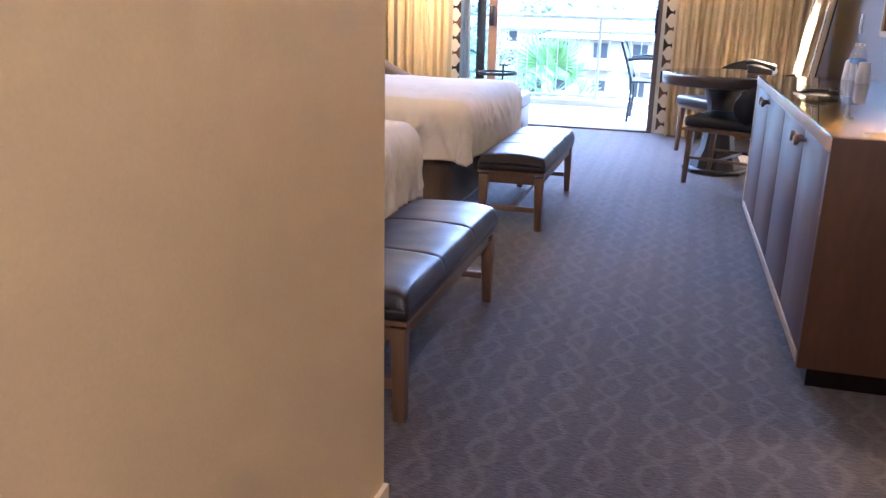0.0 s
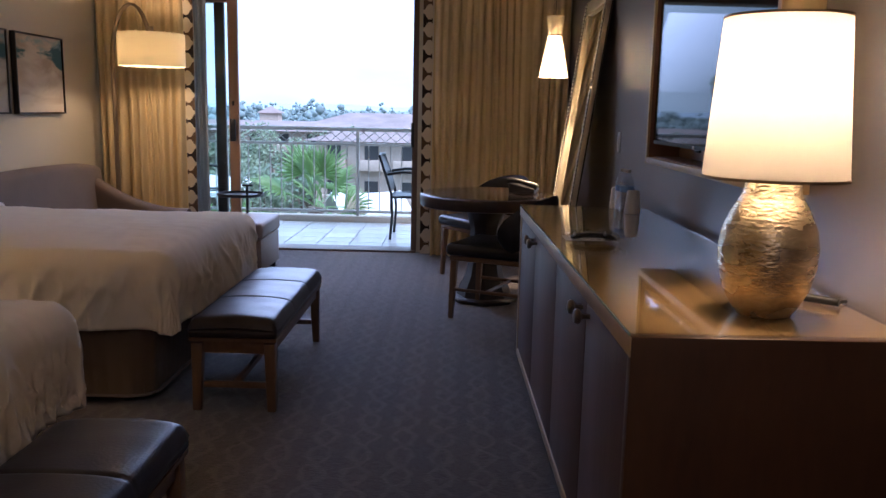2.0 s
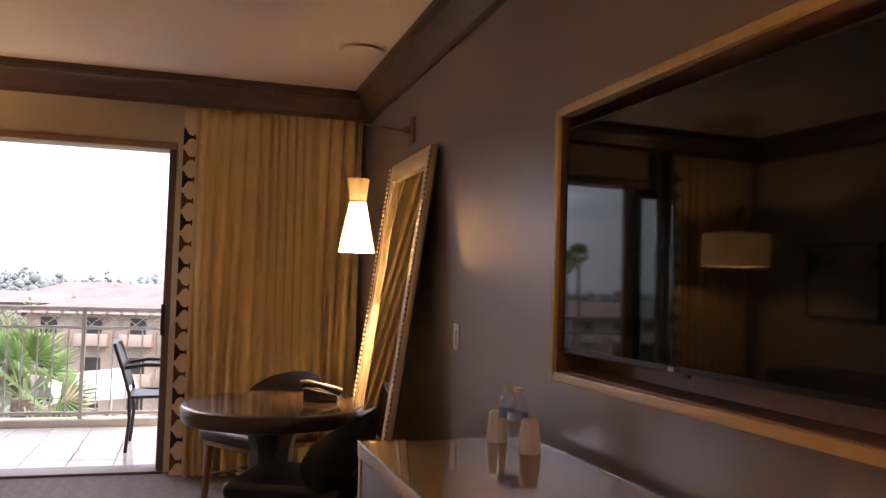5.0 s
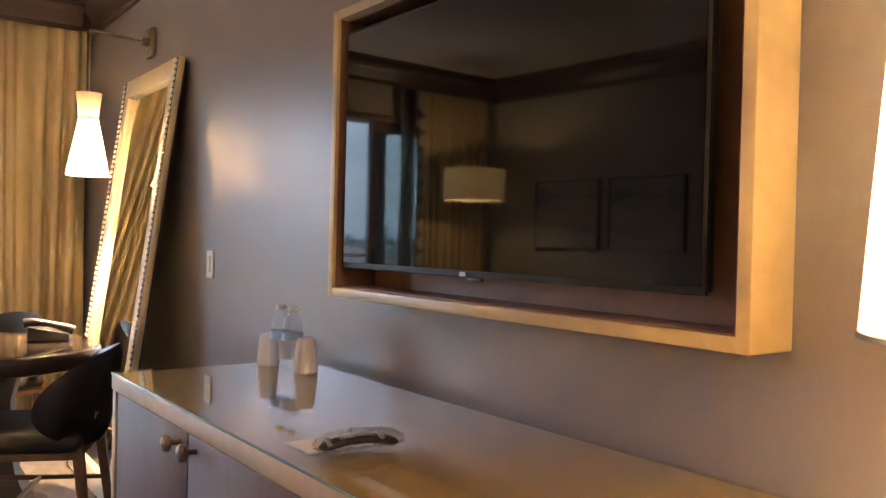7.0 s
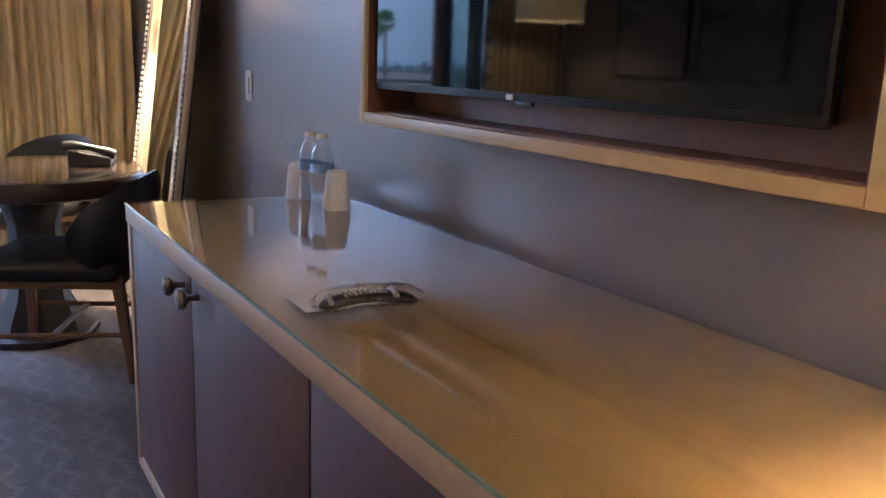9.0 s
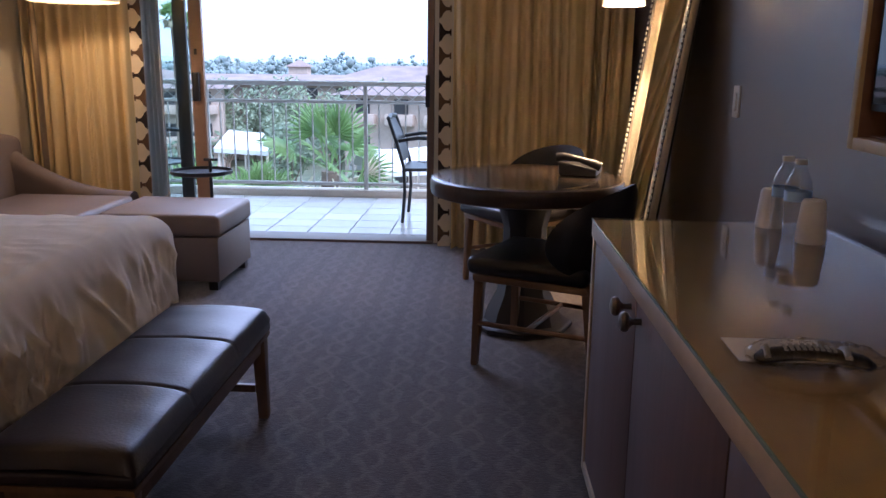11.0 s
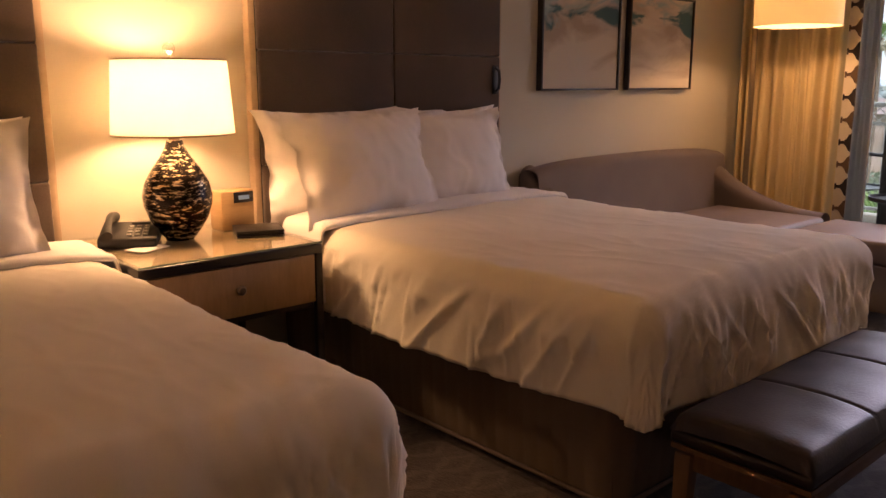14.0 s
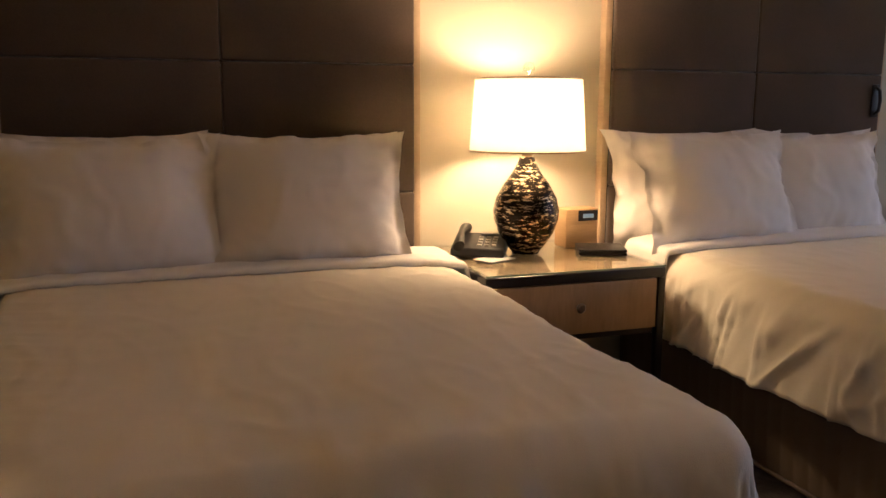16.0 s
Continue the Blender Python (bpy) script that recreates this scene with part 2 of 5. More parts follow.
OAK_EDGE = wood("light_oak_edge", (0.50, 0.38, 0.26), (0.40, 0.29, 0.19), 0.4, (3, 3, 3))
DARK_DOOR = wood("plum_brown_door", (0.125, 0.072, 0.072), (0.09, 0.052, 0.052), 0.45, (6, 6, 1))
FRAME_WOOD = wood("tv_frame_wood", (0.50, 0.37, 0.18), (0.43, 0.31, 0.145), 0.4, (3, 3, 3))
LINING = wood("red_brown_lining", (0.20, 0.10, 0.065), (0.15, 0.075, 0.048), 0.45, (3, 3, 3))
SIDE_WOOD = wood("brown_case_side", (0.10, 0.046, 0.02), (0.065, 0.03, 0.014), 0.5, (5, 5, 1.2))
LEG_WOOD = wood("walnut_leg", (0.20, 0.11, 0.055), (0.12, 0.066, 0.035), 0.4, (6, 6, 1))
TABLE_WOOD = wood("dark_walnut", (0.07, 0.043, 0.03), (0.04, 0.025, 0.018), 0.35, (2, 9, 2))
LEATHER = surface("brown_leather", (0.023, 0.016, 0.019), 0.40, big=5, fine=120, vary=0.15, bump=0.2)
BLACK_LEATHER = surface("black_leather", (0.012, 0.010, 0.010), 0.38, big=5, fine=160, vary=0.15, bump=0.2)
SUEDE = cloth("headboard_suede", (0.085, 0.059, 0.045), weave=180, vary=0.12, big=3, bump=0.15, sheen=0.4)
SKIRT = cloth("bed_skirt_cloth", (0.17, 0.118, 0.074), weave=300, vary=0.08)
LINEN = cloth("white_duvet", (0.86, 0.79, 0.66), weave=420, vary=0.02, big=2, bump=0.12)
SHEET = cloth("white_sheet", (0.84, 0.80, 0.76), weave=500, vary=0.02, big=2, bump=0.1)
PILLOW = cloth("pillow_cotton", (0.84, 0.80, 0.77), weave=500, vary=0.02, big=4, bump=0.1)
SOFA_CLOTH = cloth("taupe_sofa_cloth", (0.19, 0.145, 0.118), weave=260, vary=0.08, bump=0.3)
OTTO_CLOTH = surface("taupe_ottoman_leather", (0.21, 0.155, 0.122), 0.5, big=3, fine=200, vary=0.06, bump=0.2)
CURTAIN = cloth("cream_curtain", (0.80, 0.63, 0.34), through=0.12, weave=350, vary=0.07, big=2, bump=0.2)
SHEER = cloth("sheer_curtain", (0.6, 0.6, 0.6), through=0.45, weave=500, vary=0.03)
MOTIF_DARK = cloth("dark_trim", (0.03, 0.022, 0.02), weave=300)
MOTIF_BROWN = cloth("brown_trim", (0.12, 0.07, 0.04), weave=300)
TRIM_CLOTH = cloth("trim_ground", (0.72, 0.62, 0.46), weave=300)
GLASS = clear("window_glass", (0.93, 0.97, 0.96))
TOP_GLASS = clear("table_glass", (0.97, 0.985, 0.975), 1.5)
GLASS_EDGE = surface("green_glass_edge", (0.22, 0.30, 0.25), 0.2, vary=0.05, bump=0)
PLASTIC_CLEAR = clear("clear_bottle", (0.965, 0.975, 0.985), 1.8, 0.03)
SLEEVE = clear("plastic_sleeve", (0.93, 0.92, 0.89), 1.75, 0.05)
MIRROR, _n, _l, _p = nodes_of("mirror_glass")
_p.inputs["Base Color"].default_value, _p.inputs["Metallic"].default_value, _p.inputs["Roughness"].default_value = (0.82, 0.84, 0.82, 1), 1, 0.01
SCREEN, _n, _l, _p = nodes_of("tv_screen")
_p.inputs["Base Color"].default_value, _p.inputs["Roughness"].default_value = (0.004, 0.004, 0.005, 1), 0.035
_p.inputs["Specular IOR Level"].default_value = 0.2
BLACK_PLASTIC = surface("black_plastic", (0.012, 0.012, 0.013), 0.42, fine=200, vary=0.1, bump=0.04)
GREY_PLASTIC = surface("grey_keys", (0.33, 0.32, 0.30), 0.45, vary=0.05, bump=0)
WHITE_PLASTIC = surface("white_plastic", (0.74, 0.70, 0.64), 0.4, vary=0.03, bump=0)
PAPER = surface("white_paper", (0.80, 0.77, 0.72), 0.7, vary=0.03, bump=0.05)
CUP = cloth("frosted_cup", (0.86, 0.86, 0.88), through=0.4, rough=0.4, weave=120, vary=0.03, big=20, bump=0.05, sheen=0.0)
LABEL_BLUE = surface("blue_bottle_label", (0.24, 0.42, 0.80), 0.4, vary=0.1, bump=0)
NICKEL = surface("aged_nickel", (0.30, 0.25, 0.21), 0.3, metal=1, vary=0.1, bump=0.03)
BRONZE_BASE = surface("dark_base", (0.03, 0.022, 0.018), 0.55, vary=0.1, bump=0.05)
BRASS = surface("brushed_brass", (0.34, 0.25, 0.15), 0.38, metal=0.9, vary=0.1, bump=0.03)
BRONZE_FRAME = surface("bronze_door_frame", (0.14, 0.09, 0.065), 0.42, vary=0.08, bump=0.03)
TAN_FRAME = surface("tan_door_stile", (0.40, 0.24, 0.15), 0.45, vary=0.06, bump=0.03)
DARK_FRAME = surface("dark_door_stile", (0.03, 0.028, 0.028), 0.4, vary=0.06, bump=0.03)
SILVER = surface("hammered_silver", (0.80, 0.68, 0.47), 0.27, metal=1, big=14, fine=95, vary=0.18, bump=0.9, stretch=(0.6, 0.6, 1.6))
GLAZE = surface("crackled_dark_glaze", (0.66, 0.53, 0.36), 0.16, metal=0.8, big=42, fine=140, vary=0.1, bump=0.35, stretch=(0.6, 0.6, 2.2), alt=(0.014, 0.009, 0.007), span=(0.405, 0.47))
SHADE_WHITE = shade_material("ivory_lamp_shade", (0.80, 0.78, 0.74), 0.42, 0.03)
SHADE_PENDANT = shade_material("pendant_shade", (0.84, 0.82, 0.76), 0.33, 0.08)
SHADE_BED = shade_material("bedside_lamp_shade", (0.80, 0.77, 0.70), 0.66, 0.05)
SHADE_ARC = shade_material("arc_lamp_shade", (0.76, 0.70, 0.52), 0.36, 0.05)
SHADE_TOP = cloth("pendant_collar", (0.84, 0.78, 0.66), through=0.5, weave=500)
DIFFUSER = cloth("added_diffuser_cloth", (0.93, 0.91, 0.86), through=0.85, weave=500, vary=0.02)
CRYSTAL = clear("crystal_finial", (0.95, 0.93, 0.9), 2.2)
NOTCH = surface("ivory_notch", (0.80, 0.75, 0.64), 0.4, vary=0.05, bump=0.03)
VILLA = surface("resort_stucco", (0.40, 0.32, 0.26), 0.9, big=0.3, fine=4, vary=0.1, bump=0.2)
MIRROR_FRAME = surface("champagne_mirror_frame", (0.74, 0.63, 0.44), 0.32, metal=0.4, vary=0.08, bump=0.05)
CLOCK_WOOD = wood("pale_clock_wood", (0.46, 0.30, 0.15), (0.38, 0.24, 0.11), 0.5, (3, 3, 20))
CLOCK_FACE = surface("clock_face", (0.02, 0.02, 0.022), 0.25, vary=0.1, bump=0)
DIGITS, _n, _l, _p = nodes_of("clock_digits")
_p.inputs["Base Color"].default_value = (0.2, 0.35, 0.5, 1)
_p.inputs["Emission Color"].default_value, _p.inputs["Emission Strength"].default_value = (0.4, 0.7, 1, 1), 0.08
NS_TOP = wood("nightstand_top_veneer", (0.52, 0.39, 0.24), (0.44, 0.32, 0.19), 0.4, (3, 12, 2))
NS_FRONT = wood("nightstand_veneer", (0.42, 0.27, 0.15), (0.33, 0.21, 0.11), 0.4, (3, 12, 2))
NS_FRAME = surface("black_brown_lacquer", (0.018, 0.013, 0.011), 0.3, vary=0.1, bump=0.03)
TILE = surface("balcony_tile", (0.76, 0.74, 0.72), 0.25, big=3, fine=60, vary=0.08, bump=0.08, piece=0.35)
GROUT = surface("tile_grout", (0.50, 0.47, 0.44), 0.8, vary=0.1)
STUCCO = surface("cream_stucco", (0.58, 0.50, 0.42), 0.85, big=1.2, fine=60, vary=0.07, bump=0.3)
RAIL_PAINT = surface("pale_rail_paint", (0.50, 0.48, 0.45), 0.45, vary=0.05, bump=0.03)
PATIO_BLACK = surface("black_patio_metal", (0.02, 0.021, 0.024), 0.4, vary=0.1, bump=0.05)
ROOF_TILE = surface("terracotta_roof", (0.21, 0.15, 0.135), 0.85, big=0.5, fine=6, vary=0.2, bump=0.4)
GROUND = surface("garden_ground", (0.15, 0.15, 0.10), 0.95, big=0.03, fine=0.5, vary=0.3, bump=0.2, alt=(0.05, 0.075, 0.04))
PAVING = surface("resort_paving", (0.45, 0.40, 0.35), 0.8, big=0.4, fine=6, vary=0.12, bump=0.2)
POOL = surface("pool_water", (0.08, 0.42, 0.50), 0.08, vary=0.1, bump=0.2)
CANVAS = cloth("white_canvas", (0.55, 0.55, 0.54), weave=40, vary=0.05, big=1)
FROND = leaf_material("palm_frond", (0.19, 0.30, 0.10), (0.09, 0.17, 0.065), 0.35)
FROND_DRY = leaf_material("dry_frond", (0.46, 0.42, 0.31), (0.30, 0.27, 0.18))
TRUNK = surface("palm_trunk", (0.16, 0.12, 0.085), 0.9, big=4, fine=30, vary=0.25, bump=0.8, stretch=(1, 1, 4))
FOLIAGE = leaf_material("shrub_leaves", (0.20, 0.25, 0.16), (0.10, 0.14, 0.09), 0.25)
# distance haze is put into both base colours: paler, bluer and greyer
FAR_TREE_HAZED = surface("far_woods", (0.185, 0.23, 0.225), 0.9, big=0.05, fine=0.6, vary=0.12, bump=0)
HILL = surface("haze_tinted_hills", (0.28, 0.34, 0.40), 1.0, big=0.002, fine=0.01, vary=0.05, bump=0)


# ---- builders ----
def link_mesh(name, bm, material, parent=None, label="", sharp=38):
    me = bpy.data.meshes.new(name)
    bm.to_mesh(me)
    bm.free()
    me.materials.append(material)
    for poly in me.polygons:
        poly.use_smooth = True
    me.set_sharp_from_angle(angle=radians(sharp))
    ob = new(name, me)
    ob.parent = parent
    if label:
        ob["label"] = label
    return ob


def part(name, bm, material, parent, label="", sharp=38):
    return link_mesh(name, bm, material, parent, label, sharp)


def raw_part(name, verts, faces, material, parent, label="", smooth=True):
    me = bpy.data.meshes.new(name)
    me.from_pydata(verts, [], faces)
    me.materials.append(material)
    if smooth:
        for poly in me.polygons:
            poly.use_smooth = True
    ob = new(name, me)
    ob.parent = parent
    if label:
        ob["label"] = label
    return ob


def thing(name, label, category, at=(0, 0, 0), rz=0, group="", kind=""):
    ob = new(name)
    ob.empty_display_size = 0.1
    ob.matrix_world = pose(*at, 0, 0, rz)
    return tagged(ob, label, category, group, kind)


def box(x0, x1, y0, y1, z0, z1, bevel=0.0, segs=2, bm=None):
    bm = bm or bmesh.new()
    made = bmesh.ops.create_cube(bm, size=1.0)["verts"]
    for v in made:
        v.co = Vector((x0 + (v.co.x + 0.5) * (x1 - x0), y0 + (v.co.y + 0.5) * (y1 - y0), z0 + (v.co.z + 0.5) * (z1 - z0)))
    if bevel:
        edges = list({e for v in made for e in v.link_edges})
        bmesh.ops.bevel(bm, geom=edges, offset=bevel, segments=segs, profile=0.5, affect="EDGES")
    return bm


def lathe(profile, seg=32, bm=None, at=(0, 0, 0), cap=True):
    bm = bm or bmesh.new()
    rings = []
    for r, z in profile:
        rings.append([bm.verts.new((at[0] + r * math.cos(2 * math.pi * i / seg), at[1] + r * math.sin(2 * math.pi * i / seg), at[2] + z)) for i in range(seg)])
    for a, b in zip(rings, rings[1:]):
        for i in range(seg):
            bm.faces.new((a[i], a[(i + 1) % seg], b[(i + 1) % seg], b[i]))
    if cap:
        bm.faces.new(list(reversed(rings[0])))
        bm.faces.new(rings[-1])
    return bm


def tube(points, radius, seg=10, bm=None, flat=1.0):
    """A bar swept along points; radius may be one number or one for each point."""
    bm = bm or bmesh.new()
    pts = [Vector(p) for p in points]
    rad = radius if isinstance(radius, (list, tuple)) else [radius] * len(pts)
    rings, side = [], None
    for i, p in enumerate(pts):
        d = (pts[min(i + 1, len(pts) - 1)] - pts[max(i - 1, 0)]).normalized()
        if side is None:
            side = d.orthogonal().normalized()
        side = (side - d * side.dot(d)).normalized()
        up = d.cross(side)
        rings.append([bm.verts.new(p + rad[i] * (math.cos(2 * math.pi * k / seg) * side + flat * math.sin(2 * math.pi * k / seg) * up)) for k in range(seg)])
    for a, b in zip(rings, rings[1:]):
        for k in range(seg):
            bm.faces.new((a[k], a[(k + 1) % seg], b[(k + 1) % seg], b[k]))
    bm.faces.new(list(reversed(rings[0])))
    bm.faces.new(rings[-1])
    return bm


def grid_mesh(fn, nu, nv, bm=None, thick=0.0, closed=False):
    """A sheet from fn(u, v), u and v from 0 to 1."""
    bm = bm or bmesh.new()
    rows = [[bm.verts.new(fn(i / nu, j / nv)) for j in range(nv + 1)] for i in range(nu + 1)]
    faces = []
    for i in range(nu):
        for j in range(nv):
            faces.append(bm.faces.new((rows[i][j], rows[i + 1][j], rows[i + 1][j + 1], rows[i][j + 1])))
    if thick:
        bmesh.ops.recalc_face_normals(bm, faces=faces)
        bmesh.ops.solidify(bm, geom=faces, thickness=thick)
    return bm


def taper_leg(x, y, z0, z1, top, foot, lean=(0, 0), bevel=0.004):
    bm = box(-0.5, 0.5, -0.5, 0.5, 0, 1)
    for v in bm.verts:
        k = v.co.z
        w = foot + (top - foot) * k
        v.co = Vector((x + lean[0] * (1 - k) + v.co.x * w, y + lean[1] * (1 - k) + v.co.y * w, z0 + (z1 - z0) * k))
    bmesh.ops.bevel(bm, geom=list(bm.edges), offset=bevel, segments=2, profile=0.5, affect="EDGES")
    return bm


def wall(name, label, material, *boxes):
    bm = bmesh.new()
    for b in boxes:
        box(*b, bm=bm)
    return tagged(link_mesh(name, bm, material), label, "wall", kind="structure")


# ---- structure ----
XL, XR, YW, ZC = -2.15, 2.0, 10.05, 2.735       # picture wall, screen wall, door wall, ceiling
DX0, DX1, DZ = -1.95, 0.665, 2.33                # door opening

tagged(link_mesh("floor", box(-2.35, 2.25, -0.6, 10.08, -0.25, 0), CARPET), "taupe carpet with a pale interlaced ogee pattern", "floor", kind="structure")
tagged(link_mesh("ceiling", box(-2.35, 2.25, -0.6, 10.4, ZC, ZC + 0.2), CEILING), "plain warm white painted ceiling", "ceiling", kind="structure")
wall("wall_screen", "taupe satin painted wall behind the television", PAINT_TV, (XR, XR + 0.2, -0.6, 10.05, 0, ZC))
wall("wall_pictures", "cream painted wall behind the beds", PAINT_CREAM, (XL - 0.2, XL, 3.2, 10.05, 0, ZC))
wall("wall_door", "cream painted wall round the balcony door", PAINT_CREAM, (-2.35, DX0, YW, YW + 0.22, 0, ZC), (DX1, 2.2, YW, YW + 0.22, 0, ZC), (DX0, DX1, YW, YW + 0.22, DZ, ZC))
wall("wall_entry", "beige wall of the entry passage with a clean corner", PAINT_HALL, (-2.35, 0.39, -0.6, 3.2, 0, ZC))
wall("wall_back", "plain beige wall at the entry", PAINT_HALL, (0.39, 2.0, -0.6, -0.4, 0, ZC))


def moulding(name, x0, y0, x1, y1, into, w=0.135, h=0.2):
    """Crown moulding along a wall line; into is the way from the wall into the room."""
    prof = [(0, 0), (0.018, 0), (0.018, 0.03), (0.035, 0.045), (0.05, 0.085), (0.085, 0.125), (0.105, 0.135), (0.105, 0.155), (w, 0.165), (w, h), (0, h)]
    bm = bmesh.new()
    ends = []
    for px, py in ((x0, y0), (x1, y1)):
        ends.append([bm.verts.new((px + into[0] * a, py + into[1] * a, ZC - h + b)) for a, b in prof])
    k = len(prof)
    for i in range(k):
        bm.faces.new((ends[0][i], ends[0][(i + 1) % k], ends[1][(i + 1) % k], ends[1][i]))
    bm.faces.new(ends[0])
    bm.faces.new(list(reversed(ends[1])))
    bmesh.ops.recalc_face_normals(bm, faces=bm.faces)
    return tagged(link_mesh(name, bm, CROWN), "dark stained wooden crown moulding under the ceiling", "moulding", kind="structure")


moulding("trim", XR - 0.001, 10.0, XR - 0.001, -0.39, (-1, 0))
moulding("trim", XL + 0.001, 3.2, XL + 0.001, 10.0, (1, 0))
tagged(link_mesh("trim", box(XL, XR, 9.72, 9.745, ZC - 0.19, ZC - 0.002, bm=box(XL, XR, 9.745, 10.04, ZC - 0.03, ZC - 0.003)), CROWN), "dark wooden curtain pelmet board", "pelmet", kind="structure")
moulding("trim", XL + 0.1, 9.719, XR - 0.1, 9.719, (0, -1), w=0.09)

for nm, bx in (("baseboard", (XR - 0.014, XR, 6.56, 9.8, 0.003, 0.10)), ("baseboard", (XL, XL + 0.014, 7.4, 9.8, 0.003, 0.10)), ("baseboard", (0.39, 0.404, -0.4, 3.2, 0.003, 0.10))):
    tagged(link_mesh(nm, box(*bx, bevel=0.003), PAINT_HALL if bx[0] < 1 else CROWN), "low skirting board along the wall", "baseboard", kind="structure")

# balcony door
door = thing("door_1", "open sliding glass balcony door in a bronze frame", "door", (0, 0, 0), kind="structure")
part("door_frame", box(DX1 - 0.05, DX1 - 0.002, YW - 0.02, YW + 0.2, 0.02, DZ - 0.05, 0.004), BRONZE_FRAME, door)
part("door_frame", box(DX0 + 0.002, DX0 + 0.05, YW - 0.02, YW + 0.2, 0.02, DZ - 0.05, 0.004), BRONZE_FRAME, door)
part("door_head", box(DX0 + 0.002, DX1 - 0.002, YW - 0.03, YW + 0.2, DZ - 0.05, DZ - 0.002, 0.004), TAN_FRAME, door)
part("door_track", box(DX0 + 0.002, DX1 - 0.002, YW - 0.04, YW + 0.2, -0.01, 0.018, 0.004), BRONZE_FRAME, door, "bronze floor track")


def sash(x0, x1, y, left, right):
    part("stile", box(x0, x0 + 0.08, y - 0.02, y + 0.02, 0.02, DZ - 0.052, 0.004), left, door)
    part("stile", box(x1 - 0.09, x1, y - 0.02, y + 0.02, 0.02, DZ - 0.052, 0.004), right, door)
    part("rail", box(x0 + 0.081, x1 - 0.091, y - 0.018, y + 0.018, 0.02, 0.12, 0.004), left, door)
    part("rail", box(x0 + 0.081, x1 - 0.091, y - 0.018, y + 0.018, DZ - 0.13, DZ - 0.053, 0.004), left, door)
    pane = part("pane", box(x0 + 0.082, x1 - 0.092, y - 0.004, y + 0.004, 0.121, DZ - 0.131), GLASS, door, "clear glass pane")
    pane.visible_shadow = False


sash(-1.9, -1.10, YW + 0.12, DARK_FRAME, DARK_FRAME)
sash(-1.85, -0.96, YW + 0.045, BRONZE_FRAME, TAN_FRAME)
part("latch", box(-1.035, -0.985, YW - 0.012, YW + 0.024, 0.98, 1.18, 0.008), BLACK_PLASTIC, door, "black door pull")
part("latch", box(DX1 - 0.06, DX1 - 0.03, YW - 0.035, YW - 0.02, 0.96, 1.18, 0.004), BLACK_PLASTIC, door, "black latch plate")
part("lock", box(-1.02, -1.0, YW + 0.02, YW + 0.028, 1.30, 1.34, 0.003), BLACK_PLASTIC, door)

# ceiling vent
vent = thing("ceiling_vent", "round white ceiling air diffuser", "vent", (1.70, 8.58, ZC), kind="structure")
part("ring", lathe([(0.0, -0.003), (0.12, -0.003), (0.13, -0.007), (0.15, -0.004), (0.155, 0)], 40), CEILING, vent)
part("disc", lathe([(0.0, -0.024), (0.10, -0.023), (0.115, -0.018), (0.10, -0.015), (0.03, -0.013), (0.03, -0.004)], 40), CEILING, vent)

# entry downlight
dl = thing("recessed_downlight", "small round recessed ceiling downlight in the entry", "lamp", (1.2, 1.1, ZC), kind="structure")
part("trim_ring", lathe([(0.075, -0.002), (0.078, -0.006), (0.095, -0.005), (0.1, 0.0)], 32, cap=False), WHITE_PLASTIC, dl)

# switch plate
plate = thing("light_switch", "white rocker switch plate on the taupe wall", "switch", (XR, 7.54, 1.13))
part("plate", box(-0.008, -0.001, -0.037, 0.037, -0.06, 0.06, 0.003), WHITE_PLASTIC, plate)
part("rocker", box(-0.014, -0.0085, -0.017, 0.017, -0.033, 0.033, 0.002), WHITE_PLASTIC, plate)


# ---- curtains ----
def curtain(name, x0, x1, y, label, lead, material=CURTAIN, folds=8, depth=0.045, top=ZC - 0.05, group="curtains", seed=1):
    cur = thing(name, label, "curtain", ((x0 + x1) / 2, y, 0.012), group=group)
    rnd = random.Random(seed)
    w = x1 - x0
    phases = [(rnd.uniform(0.7, 1.4), rnd.uniform(0, 6.28), rnd.uniform(0.5, 1)) for _ in range(4)]

    def at(u, v):
        s = u + 0.02 * math.sin(9 * u + 2 * v)
        wave = 0
        for k, (f, ph, a) in enumerate(phases):
            wave += a * math.sin(2 * math.pi * folds * f * s * (1 + 0.05 * k) + ph + 0.35 * v * math.sin(5 * u + k))
        wave = math.tanh(wave * 1.1)
        d = depth * (0.55 + 0.45 * (1 - v))
        return Vector(((u - 0.5) * w, wave * d + 0.012 * math.sin(23 * s + 4 * v), v * (top - 0.012)))

    cloth_part = part("cloth", grid_mesh(at, max(40, int(w * 340)), 26, thick=0.003), material, cur, sharp=80)
    return cur, at


